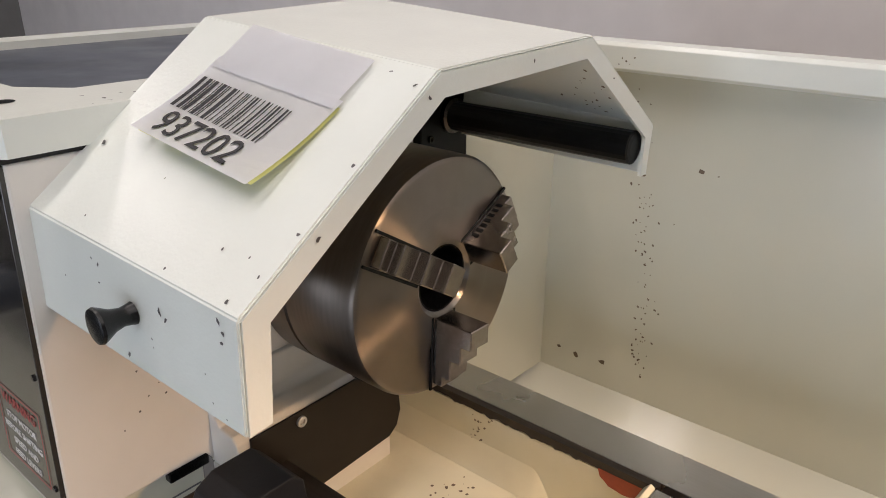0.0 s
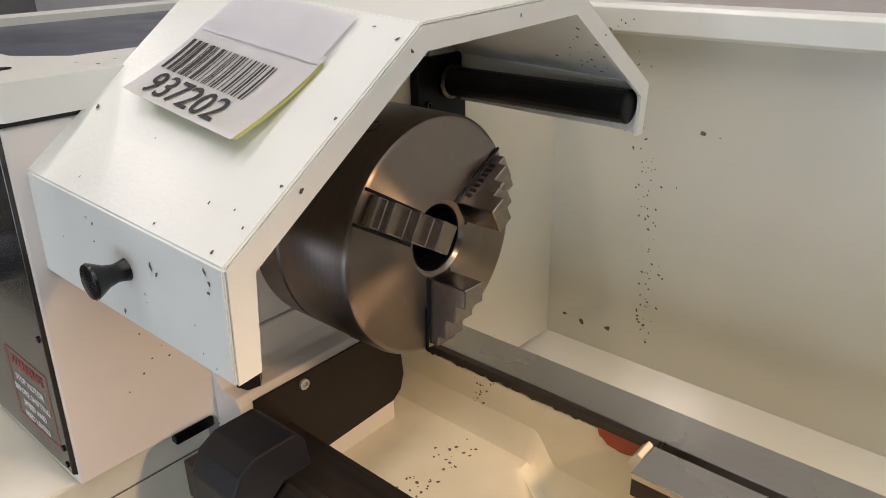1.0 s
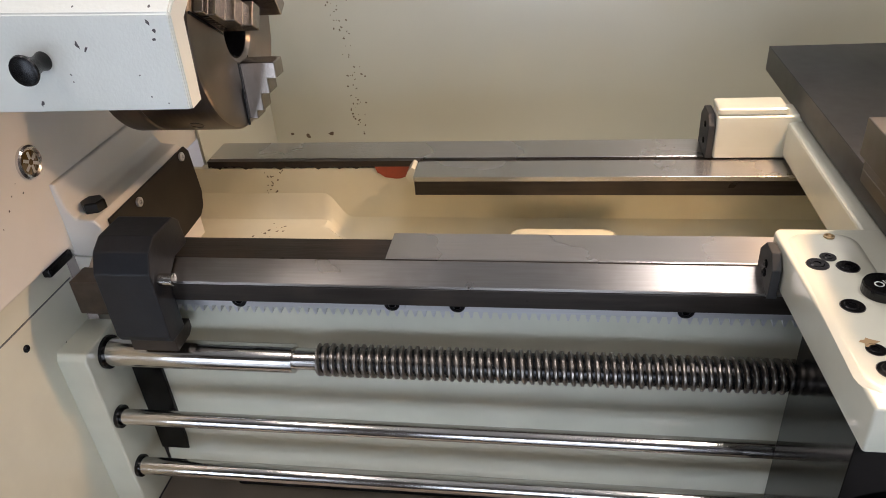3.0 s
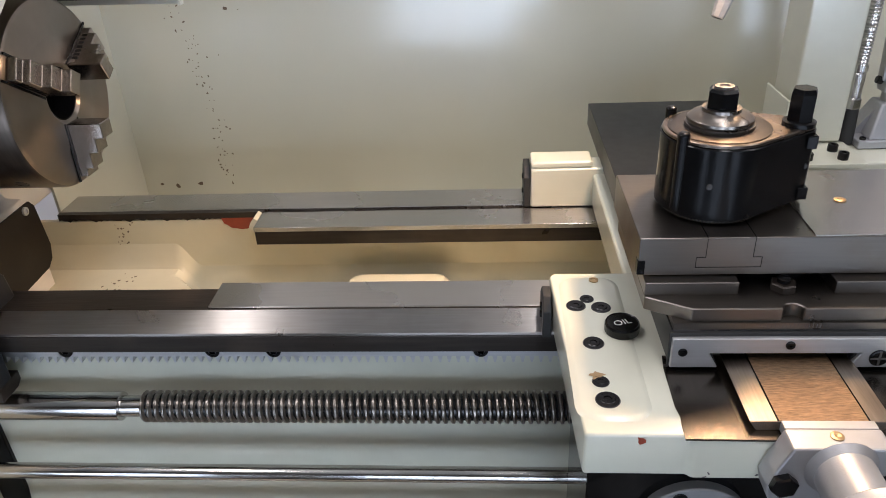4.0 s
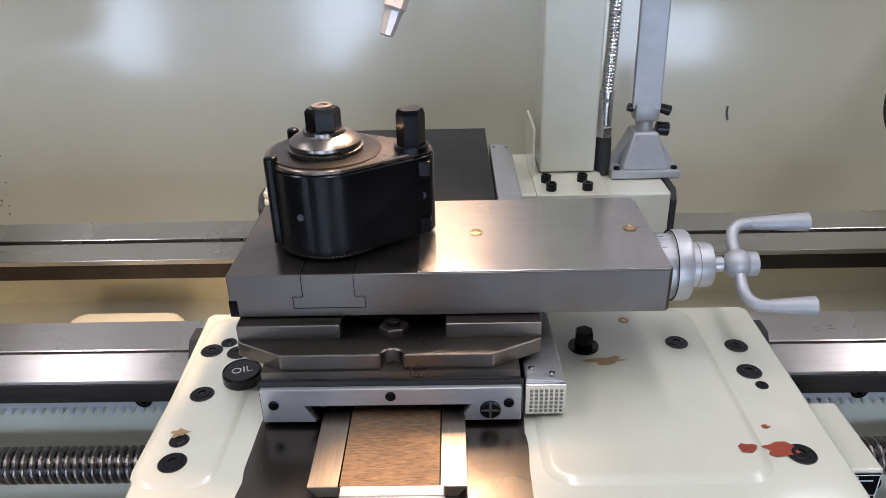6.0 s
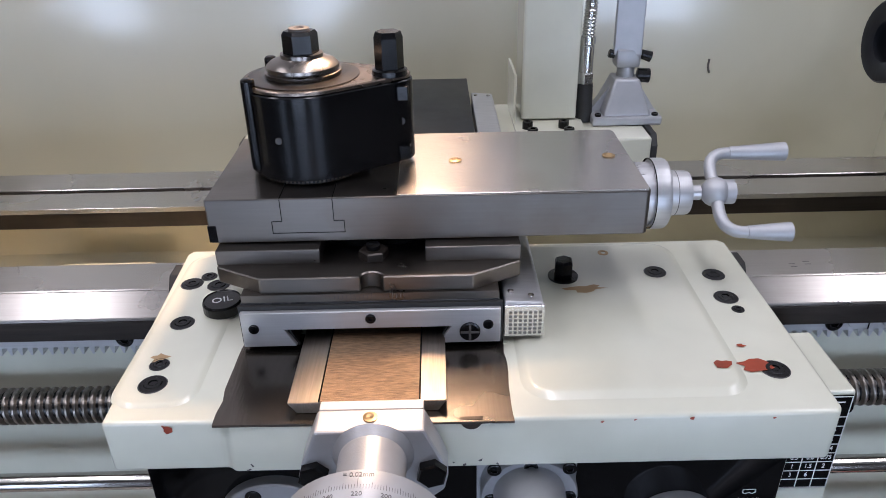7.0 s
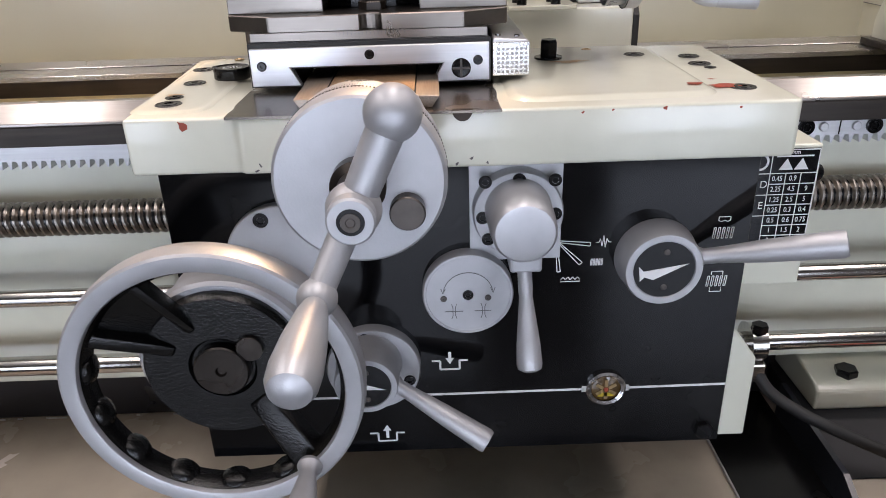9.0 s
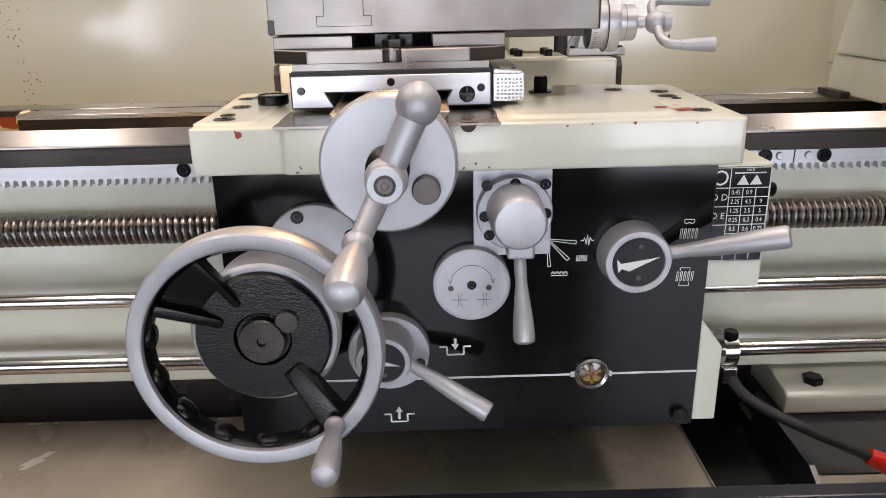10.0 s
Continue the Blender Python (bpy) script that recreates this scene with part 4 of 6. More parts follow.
part("block", prism([(0.090, 0.842), (0.086, 0.850), (0.086, 0.925), (0.096, 0.944), (0.112, 0.953), (0.150, 0.953), (0.160, 0.944), (0.164, 0.915), (0.158, 0.9145), (0.136, 0.9145), (0.1155, 0.900), (0.1155, 0.842)], -0.706, -0.648, "x", 0.0015), CASTGREY, stop)
part("jaw", prism([(0.095, 0.825), (0.095, 0.8415), (0.130, 0.8415), (0.130, 0.830), (0.122, 0.825)], -0.70, -0.65, "x", 0.001), DARKSTEEL, stop)
part("clamp_nut", box(-0.748, -0.7055, 0.100, 0.128, 0.866, 0.906, 0.002), wear(mat("oiled_clamp_steel", (0.065, 0.05, 0.038), 0.45, 0.5), (80, 80, 80), 0.3, 0.1), stop, "brown oiled clamp nut behind the block")
part("stop_pin", rod((-0.648, 0.099, 0.912), (-0.632, 0.099, 0.912), 0.0062, cap=0.0008), BRIGHT, stop)

# ---- saddle ----
ST = 0.9545
saddle = thing("saddle", (0.145, 0.2, 0.90), "cream painted lathe saddle with screw holes and chipped corners", "saddle")
part("front_wing", prism([(-0.082, -0.070), (-0.008, -0.070), (-0.004, -0.0735), (0.370, -0.0735), (0.3735, -0.069), (0.377, 0.146), (0.372, 0.152), (-0.088, 0.152), (-0.092, 0.146)], 0.915, ST, "z", 0.0035, 4), CREAM, saddle, "", True)
part("bridge", prism([(-0.02, 0.14), (0.185, 0.14), (0.185, 0.40), (-0.02, 0.40)], 0.911, ST - 0.001, "z", 0.003), CREAM, saddle)
part("rear_wing", prism([(-0.098, 0.392), (0.378, 0.392), (0.378, 0.53), (0.372, 0.535), (0.19, 0.535), (0.18, 0.43), (-0.09, 0.43), (-0.098, 0.424)], 0.9085, 0.962, "z", 0.003, 3), CREAM, saddle, "cream rear wing of the saddle")


def raised_pad(x0, x1, y0, y1, h, slope):
    """A cast pad with rounded corners and a soft sloping border."""
    def ring(grow, z):
        out = []
        for cx, cy, a0 in ((x1, y1, 0), (x0, y1, 90), (x0, y0, 180), (x1, y0, 270)):
            sx, sy = (1 if cx == x1 else -1), (1 if cy == y1 else -1)
            out += [bm.verts.new((cx - sx * 0.012 + (0.012 + grow) * math.cos(radians(a0 + 22.5 * k)), cy - sy * 0.012 + (0.012 + grow) * math.sin(radians(a0 + 22.5 * k)), z)) for k in range(5)]
        return out
    bm = bmesh.new()
    rings = [ring(slope, ST - 0.0006), ring(slope * 0.7, ST + h * 0.15), ring(slope * 0.3, ST + h * 0.85), ring(0, ST + h), ring(-0.003, ST + h)]
    for p, q in zip(rings, rings[1:]):
        for k in range(len(p)):
            n = (k + 1) % len(p)
            bm.faces.new((p[k], p[n], q[n], q[k]))
    bm.faces.new(rings[-1])
    bmesh.ops.recalc_face_normals(bm, faces=bm.faces)
    return part("raised_pad", bm, CREAM, saddle, "slightly raised painted pad", True)


raised_pad(0.186, 0.318, -0.050, 0.140, 0.0026, 0.009)
raised_pad(-0.080, -0.034, -0.052, 0.138, 0.0016, 0.006)
edge = [(-0.012 + rng.uniform(-0.0008, 0.0008), -0.0745 + 0.0112 * k) for k in range(8)] + [(-0.010, 0.02), (0.171, 0.02)] + [(0.171 + rng.uniform(-0.0008, 0.001), 0.004 - 0.0115 * k) for k in range(8)]
part("slide_bed", prism(edge, ST - 0.001, ST + 0.0008, "z"), STEEL_Y, saddle, "bare oiled steel under the cross slide")
part("wing_pad", box(-0.0978, -0.021, 0.3925, 0.4295, 0.9618, 0.9710, 0.003, 3), CREAM, saddle)
part("dovetail", prism([(0.038, ST + 0.0008), (0.0325, 0.9635), (0.1305, 0.9635), (0.125, ST + 0.0008)], -0.0655, 0.39, "y", 0.0004, 1), RAIL, saddle, "steel dovetail way")
part("dovetail_floor", box(0.0525, 0.1135, -0.0650, 0.38, 0.9625, 0.9640, 0), FELT, saddle, "brown oily scraped strip")
part("dovetail_edge", merge(box(0.0516, 0.0526, -0.0652, 0.38, 0.9625, 0.9643, 0), box(0.1134, 0.1144, -0.0652, 0.38, 0.9625, 0.9643, 0)), BLACKOX, saddle)
for x0, x1, y0, y1, z0, z1 in ((-0.100, -0.0920, 0.108, 0.150, 0.909, 0.950), (0.3768, 0.385, 0.108, 0.150, 0.909, 0.950), (-0.1065, -0.0985, 0.394, 0.445, 0.9085, 0.961), (0.3785, 0.386, 0.394, 0.53, 0.9085, 0.963)):
    part("way_wiper", prism([(y0, z0), (y0, z1 - 0.012), (y0 + 0.010, z1), (y1 - 0.014, z1), (y1, z1 - 0.014), (y1, z0)], x0, x1, "x", 0.001), RUBBER, saddle, "black rubber way wiper")
    for zz in (z0 + 0.016, z1 - 0.016):
        part("wiper_screw", slot_screw((x0 if x0 < 0 else x1, y0 + 0.018, zz), "x", -1 if x0 < 0 else 1, 0.0038, 0.002), BLACKOX, saddle)
for x, y, r in ((-0.072, 0.092, 0.0085), (-0.063, 0.036, 0.0085), (-0.061, -0.035, 0.009), (-0.050, 0.089, 0.0085), (-0.061, 0.103, 0.0062), (-0.0635, -0.014, 0.0065), (0.301, 0.093, 0.0085), (0.348, 0.091, 0.0085), (0.346, 0.057, 0.0088), (0.349, 0.040, 0.0045), (0.347, -0.032, 0.0092)):
    pad = 0.0026 if 0.184 < x < 0.322 else 0.0016 if x < -0.03 else 0.0
    h = part("screw_hole", lathe([(r * 1.06, 0.0002), (r, 0.0007), (r * 0.96, 0.0002)], (x, y, ST + pad), "z", 22), SCREWM, saddle)
    part("hole_shade", lathe([(r * 0.98, 0.0004), (0, 0.0004)], (x, y, ST + pad), "z", 20), BLACKOX, h)
    part("screw_head", socket_screw((x, y + 0.0008, ST + pad - 0.0022), "z", 1, r * 0.68, 0.0031), BLACKOX, h)
for x, y in ((0.266, 0.127), (-0.051, 0.135)):
    part("oil_nipple", lathe([(0.0045, 0.0), (0.0045, 0.0008), (0.0025, 0.0012), (0.0018, 0.0004), (0, 0.0004)], (x, y, ST + 0.002), "z", 18), BRASS, saddle)
cap = part("oil_cap", lathe([(0.0142, 0.0), (0.0148, 0.001), (0.0148, 0.0075), (0.0140, 0.0092), (0.0130, 0.0085), (0, 0.0085)], (-0.037, 0.054, ST + 0.0014), "z", 30), BLACKP, saddle, "black round oil filler cap")
lettering("oil_word", "OIL", 0.0100, pose(-0.037, 0.054, ST + 0.0100, 0, 0, 18), WHITEINK, cap)
lock = part("lock_bolt", hexagon((0.226, 0.089, ST + 0.004), "z", 1, 0.0078, 0.0145, 0.4), BLACKOX, saddle, "black square-shanked carriage lock bolt")
part("washer", lathe([(0.012, 0.0), (0.012, 0.002), (0, 0.002)], (0.226, 0.089, ST + 0.0022), "z", 22), BLACKOX, lock)
TAN = mat("tan_bare_patch", (0.36, 0.24, 0.12), 0.5)
part("bare_patch", blot(rng, (0.241, 0.070, ST + 0.0031), (1, -0.35, 0), (0.2, 0.45, 0), 0.0105, 2.0, 16), TAN, saddle, "tan patch where the paint has gone")
part("bare_patch", blot(rng, (-0.066, -0.006, ST + 0.0021), (0.3, 1, 0), (1, 0, 0), 0.0055, 1.4, 12), TAN, saddle, "tan patch where the paint has gone")
rusty = [blot(rng, (x, y, ST + dz + 0.0004), (1, 0, 0), (0, 0.8, 0), r, 1.3, 12) for x, y, r, dz in ((0.313, -0.030, 0.006, 0.0028), (0.335, -0.028, 0.0095, 0.0003), (0.334, -0.006, 0.003, 0.0004))]
rusty += [blot(rng, (x, -0.0741 if x > 0 else -0.0706, z), (1, 0, 0), (0, 0, 1), r, 1.3, 9) for x, z, r in ((-0.042, 0.9495, 0.0032), (0.225, 0.951, 0.001), (0.245, 0.952, 0.001), (0.10, 0.92, 0.001), (0.28, 0.952, 0.0014), (0.33, 0.951, 0.001))]
stuff_part("primer_chips", merge(*rusty), REDPRIMER, saddle, "chips showing red primer")
stuff_part("edge_chips", merge(*[blot(rng, (x, -0.0741 if x > 0 else -0.0706, z), (1, 0, 0), (0, 0, 1), r, 1.8, 8) for x, z, r in [(rng.uniform(-0.01, 0.17), rng.uniform(0.916, 0.922), rng.uniform(0.0006, 0.0014)) for k in range(12)]]), CHIP, saddle)
part("notch", prism([(0.138, ST + 0.0012)] + [(0.145 + 0.007 * math.cos(radians(a)), ST + 0.001 + 0.008 * math.sin(radians(a))) for a in range(180, 361, 20)] + [(0.152, ST + 0.0012)], -0.0745, -0.072, "y"), DARKSTEEL, saddle)

# ---- cross slide ----
cross = thing("cross_slide", (0.08, 0.2, 0.957), "ground steel cross slide with a dark oily top", "cross slide")
part("body", prism([(-0.0085, 0.959), (-0.0085, 0.9905), (0.1685, 0.9905), (0.1685, 0.959), (0.1265, 0.959), (0.1335, 0.9722), (0.0215, 0.9722), (0.0285, 0.959)], 0.0062, 0.560, "y", 0.0005, 1), wear(mat("blackened_slide_top", (0.030, 0.031, 0.034), 0.35, 0.5), (60, 60, 60), 0.3, 0.1), cross, "dark oiled slide body")
part("front_plate", prism([(-0.0085, 0.959), (-0.0085, 0.9865), (0.1685, 0.9865), (0.1685, 0.959), (0.127, 0.959), (0.1345, 0.9725), (0.0205, 0.9725), (0.028, 0.959)], 0.0, 0.0038, "y", 0.0005, 1), PLATE, cross, "brushed steel wiper plate")
part("plate_backing", prism([(-0.0100, 0.9575), (-0.0100, 0.9895), (0.1700, 0.9895), (0.1700, 0.9575), (0.1255, 0.9575), (0.1320, 0.9712), (0.023, 0.9712), (0.0295, 0.9575)], 0.0038, 0.0062, "y"), RUBBER, cross, "black rubber wiper behind the plate")
for x, z in ((0.0, 0.974), (0.08, 0.9805), (0.16, 0.974)):
    part("plate_screw", slot_screw((x, 0.0, z), "y", -1, 0.0036, 0.0018), BLACKOX, cross)
gs = part("gib_screw", lathe([(0.0072, 0), (0.0072, -0.0012), (0.006, -0.0016), (0, -0.0010)], (0.1475, 0.0, 0.9685), "y", 22), BLACKOX, cross)
part("slot", merge(box(0.1410, 0.1540, -0.0019, -0.0012, 0.9677, 0.9693, 0), box(0.1467, 0.1483, -0.0019, -0.0012, 0.9620, 0.9750, 0)), CHIP, gs)
PERF = mat("stamped_hollow", (0.25, 0.25, 0.25), 0.3, 1.0)
dro = thing("scale_cover", (0.186, 0.2, 0.958), "bright folded metal scale cover beside the cross slide", "scale cover")
part("cover", prism([(0.1715, 0.9615), (0.1715, 0.9875), (0.1725, 0.9885), (0.1965, 0.9865), (0.1985, 0.985), (0.1985, 0.9615)], 0.006, 0.50, "y", 0.0006, 1), PLATE, dro)
part("end_plate", box(0.1712, 0.1990, 0.0035, 0.0058, 0.9608, 0.9855, 0.0006), ALU, dro, "perforated end plate")
holes = [box(0.1745 + 0.0034 * i, 0.1766 + 0.0034 * i, 0.0030, 0.0036, 0.9630 + 0.0033 * j, 0.9648 + 0.0033 * j, 0) for i in range(7) for j in range(6)]
stuff_part("perforation", merge(*holes), PERF, dro)
for x, y in ((0.1765, 0.018), (0.190, 0.012), (0.1765, 0.487), (0.192, 0.485)):
    part("cover_screw", lathe([(0.0024, 0.0), (0.0022, 0.0012), (0, 0.0016)], (x, y, 0.9882), "z", 14), CHROME, dro)

# ---- compound slide ----
comp = thing("compound_slide", (0.12, 0.1, 0.99), "ground steel compound slide on a swivel base", "compound slide", at=(0, -0.003, 0.0035))
part("swivel_base", prism([(-0.027, 0.030), (0.006, 0.012)] + [(0.0815 - 0.0078 * math.cos(radians(a)), 0.012 + 0.0072 * math.sin(radians(a))) for a in range(0, 181, 20)] + [(0.150, 0.012), (0.184, 0.030), (0.184, 0.165), (0.150, 0.19), (0.006, 0.19), (-0.027, 0.165)], 0.9925, 1.0045, "z", 0.0008, 1), STEEL_G, comp, "chamfered steel swivel base")
for x0, x1, y0 in ((-0.027, 0.045, 0.032), (0.118, 0.184, 0.032), (0.0455, 0.1175, 0.066)):
    part("base_block", box(x0, x1, y0, 0.165, 1.0045, 1.0155, 0.0006), STEEL_G, comp)
part("pocket_shade", prism([(0.046, 0.0655), (0.064, 0.0560), (0.099, 0.0560), (0.117, 0.0655)], 1.0047, 1.015, "z"), BLACKOX, comp)
part("base_foot", prism([(-0.0075, 0.0095), (0.1675, 0.0095), (0.1675, 0.18), (-0.0075, 0.18)], 0.9872, 0.9930, "z"), STEEL_G, comp)
nut = part("clamp_nut", hexagon((0.0815, 0.040, 1.0048), "z", 1, 0.0105, 0.0065, 0.2), DARKSTEEL, comp, "dark clamp nut and stud")
part("stud", rod((0.0815, 0.040, 1.0048), (0.0815, 0.040, 1.0150), 0.0050), BLACKOX, nut)
part("index_marks", strokes([((0.0815 + 0.0028 * k, 0), (0.0815 + 0.0028 * k, 0.003 if k % 5 else 0.0045)) for k in range(-9, 10)], 0.0004, flat_y(0, 0.0073, 0.9905)), GREYINK, comp)
part("top_slide", prism([(-0.032, 0.0425), (0.271, 0.0425), (0.2735, 0.045), (0.2735, 0.160), (0.270, 0.166), (-0.032, 0.166)], 1.0165, 1.0495, "z", 0.0009), STEEL_G, comp, "long ground steel top slide")
part("worn_top", prism([(0.0995, 0.0432), (0.2715, 0.0432), (0.2725, 0.046), (0.2725, 0.160), (0.270, 0.165), (0.0995, 0.165)], 1.0495, 1.0506, "z", 0.0003, 1), STEEL, comp, "raised polished right part of the top")
part("slot_outline", strokes([((0.0125, 1.0325), (0.0125, 1.0235)), ((0.0122, 1.0235), (0.0628, 1.0235)), ((0.0625, 1.0235), (0.0625, 1.0325)), ((0.0125, 1.0325), (0.0195, 1.0325)), ((0.0555, 1.0325), (0.0625, 1.0325)), ((0.0195, 1.0325), (0.0195, 1.0490)), ((0.0555, 1.0325), (0.0555, 1.0490))], 0.0005, flat_y(0, 0.0424, 0)), BLACKOX, comp, "fine joint of the tee-slot filler")
part("slot_line", merge(box(0.0192, 0.0198, 0.043, 0.075, 1.0493, 1.0498, 0), box(0.0553, 0.0559, 0.043, 0.075, 1.0493, 1.0498, 0)), BLACKOX, comp)
part("gib_end", box(-0.0325, -0.0265, 0.0418, 0.05, 1.0175, 1.0300, 0.0004), BLACKOX, comp, "black gib end")
part("under_rail", box(0.184, 0.262, 0.058, 0.15, 1.0095, 1.0165, 0.0008), DARKSTEEL, comp)
for x, y in ((0.141, 0.103), (0.257, 0.106)):
    part("oil_nipple", lathe([(0.0048, 0.0), (0.0048, 0.0008), (0.0028, 0.0013), (0.002, 0.0004), (0, 0.0004)], (x, y, 1.0506), "z", 18), BRASS, comp, "small brass oil nipple")
part("end_screw", slot_screw((0.2735, 0.070, 1.020), "x", 1, 0.004, 0.003), BLACKOX, comp)
CY, CZ = 0.1065, 1.0185
dial = part("dial", lathe([(0.0245, 0.2737), (0.0245, 0.290), (0.0275, 0.2905), (0.0275, 0.300), (0.0265, 0.302), (0.0175, 0.302), (0.0175, 0.318), (0.0165, 0.3205), (0.008, 0.3205)], (0, CY, CZ), "x", 48), PLATE, comp, "graduated aluminium dial", True)
marks = []
for k in range(60):
    b = box(0.276, 0.2795 if k % 5 else 0.283, -0.00015, 0.00015, 0.0244, 0.0247, 0)
    bmesh.ops.transform(b, matrix=pose(0, CY, CZ) @ pose(0, 0, 0, 6 * k, 0, 0), verts=b.verts)
    marks.append(b)
stuff_part("dial_marks", merge(*marks), GREYINK, dial)
part("dial_seam", lathe([(0.0277, 0.2896), (0.0277, 0.2903), (0.020, 0.2903)], (0, CY, CZ), "x", 40), BLACKOX, comp)
part("knob_seam", lathe([(0.0176, 0.3095), (0.0178, 0.3098), (0.0176, 0.3101)], (0, CY, CZ), "x", 40), GREYINK, comp)
part("spindle", rod((0.3205, CY, CZ), (0.331, CY, CZ), 0.006), PLATE, comp)
crank = part("crank", merge(ball((0.343, CY, CZ), 0.0115), lathe([(0.0095, 0.0), (0.0095, 0.012), (0, 0.012)], (0.3445, CY, CZ), "x", 24)), SILVER, comp, "polished double crank handle", True)
U = Vector((0.008, 0.0295, 0.0205))
for side in (1, -1):
    c, u = Vector((0, CY, CZ)), Vector((0, U.y, U.z)) * side
    arm = tube([c + u * f + Vector((x, 0, 0)) for f, x in ((0.16, 0.343), (0.55, 0.3425), (0.82, 0.345), (0.97, 0.352), (1.0, 0.363))], 0.0047, 16, step=0.003)
    part("arm", arm, SILVER, crank, "", True)
    part("grip", rod(c + u + Vector((0.359, 0, 0)), c + u * 1.01 + Vector((0.400 + 0.006 * side, 0, 0)), 0.0050, 0.0076, 20, 0.0012), SILVER, crank, "", True)

# ---- tool post ----
TP = thing("tool_post", (0.045, 0.105, 1.05), "black quick-change tool post with serrated side and steel top", "tool post", at=(0, -0.003, 0.0045))


def post_outline(grow=0.0, n=40):
    """Round on one side, drawn out to a smaller round at the other."""
    c0, r0, c1, r1 = (0.0345, 0.1035), 0.0445 + grow, (0.0965, 0.108), 0.0145 + grow
    d = Vector((c1[0] - c0[0], c1[1] - c0[1]))
    base, half = math.atan2(d.y, d.x), math.acos((r0 - r1) / d.length)
    a = [base + half + (2 * math.pi - 2 * half) * k / n for k in range(n + 1)]
    b = [base - half + 2 * half * k / 14 for k in range(15)]
    return [(c0[0] + r0 * math.cos(t), c0[1] + r0 * math.sin(t)) for t in a] + [(c1[0] + r1 * math.cos(t), c1[1] + r1 * math.sin(t)) for t in b]


part("body", prism(post_outline(), 1.0535, 1.1130, "z", 0.0008, 1), BLACKOX, TP, "black oxide body", True)
part("base_ring", lathe([(0.039, 0.0), (0.0402, 0.001), (0.0402, 0.0038), (0.03, 0.0038)], (0.0345, 0.1035, 1.0497), "z", 60), CASTGREY, TP)
teeth = []
for k in range(44):
    b = box(0.0400, 0.0408, -0.0007, 0.0007, 0.0, 0.0030, 0)
    bmesh.ops.transform(b, matrix=pose(0.0345, 0.1035, 1.0500, 0, 0, 180 + 4.2 * k), verts=b.verts)
    teeth.append(b)
stuff_part("index_teeth", merge(*teeth), STEEL_G, TP)
part("top_plate", prism(post_outline(-0.0012), 1.1130, 1.1165, "z", 0.0008, 1), wear(mat("dark_oiled_top", (0.22, 0.18, 0.15), 0.28, 0.95), (40, 40, 40), 0.25, 0.1, 0.05, 300), TP, "dark oiled steel top plate")
part("top_ring", lathe([(0.0395, 1.1165), (0.0395, 1.1172), (0.0375, 1.1175), (0.0255, 1.1178)], (0.0345, 0.1035, 0), "z", 48), HUBM, TP, "", True)
part("collar", lathe([(0.0262, 1.1175), (0.0268, 1.1185), (0.0268, 1.1205), (0.0245, 1.1212), (0.0242, 1.1218), (0.0256, 1.1224), (0.0254, 1.1246), (0.0225, 1.1272), (0.0165, 1.1292), (0.0150, 1.1300), (0.0148, 1.1325), (0, 1.1325)], (0.0345, 0.1035, 0), "z", 44), STEEL_G, TP, "stepped steel collar", True)
cn = part("clamp_nut", hexagon((0.0345, 0.1035, 1.1322), "z", 1, 0.0125, 0.0155, 0.25), BLACKOX, TP, "black hexagon nut")
part("stud_end", lathe([(0.0075, 0.0), (0.0072, 0.0018), (0.004, 0.002), (0.003, 0.0008), (0, 0.0008)], (0.0345, 0.1035, 1.1476), "z", 22), CHIP, cn)
cs = part("cam_shaft", hexagon((0.0955, 0.103, 1.1200), "z", 1, 0.0102, 0.026, 0.1), BLACKOX, TP, "tall hexagonal cam shaft")
part("cam_collar", lathe([(0.0125, 0.0), (0.0125, 0.0035), (0.0105, 0.0045), (0, 0.0045)], (0.0955, 0.103, 1.1163), "z", 26), BLACKOX, cs)
for x, y, r in ((0.0008, 0.0768, 0.0048), (0.0045, 0.1385, 0.0046)):
    part("adjusting_pin", rod((x, y, 1.056), (x, y, 1.1225), r, cap=0.0022), BLACKOX, TP)
part("witness_dot", lathe([(0.0026, 0.0), (0.002, -0.0008), (0, -0.0008)], (0.0205, 0.0609, 1.083), "y", 14), SCREWM, TP)
for z0, z1 in ((1.056, 1.0665), (1.0995, 1.1105)):
    part("side_clamp", box(0.1000, 0.1085, 0.0915, 0.104, z0, z1, 0.0008), BLACKOX, TP)
part("side_clamp_hole", lathe([(0.0028, 0.0), (0, 0.0002)], (0.1025, 0.0949, 1.084), "y", 14), RUBBER, TP)

# ---- column, lamp stand, coolant line behind the carriage ----
col = thing("support_column", (0.262, 0.45, 0.956), "cream square steel column bolted to the saddle", "column", at=(-0.001, 0.004, 0.0060))
part("post", box(0.231, 0.298, 0.441, 0.512, 0.963, 1.62, 0.003, 3), CREAM, col)
part("base_plate", box(0.2215, 0.305, 0.372, 0.50, 0.9562, 0.9615, 0.001), CREAM, col)
part("side_plate", box(0.2205, 0.2235, 0.43, 0.51, 0.9617, 1.022, 0.001), CREAM, col)
for x, y in ((0.236, 0.414), (0.279, 0.415), (0.239, 0.388), (0.281, 0.388)):
    part("bolt", socket_screw((x, y, 0.9616), "z", 1, 0.0062, 0.009), BLACKOX, col)
lampst = thing("work_lamp", (0.358, 0.45, 0.956), "grey cast work lamp stand with square arm and warm lamp head", "lamp", at=(-0.001, 0.008, 0.0066))
part("foot", box(0.3165, 0.4005, 0.425, 0.50, 0.9562, 0.9665, 0.002), SILVER, lampst, "cast aluminium foot")
part("foot_pad", box(0.318, 0.399, 0.427, 0.498, 0.9556, 0.9563, 0), RUBBER, lampst)
bm = bmesh.new()
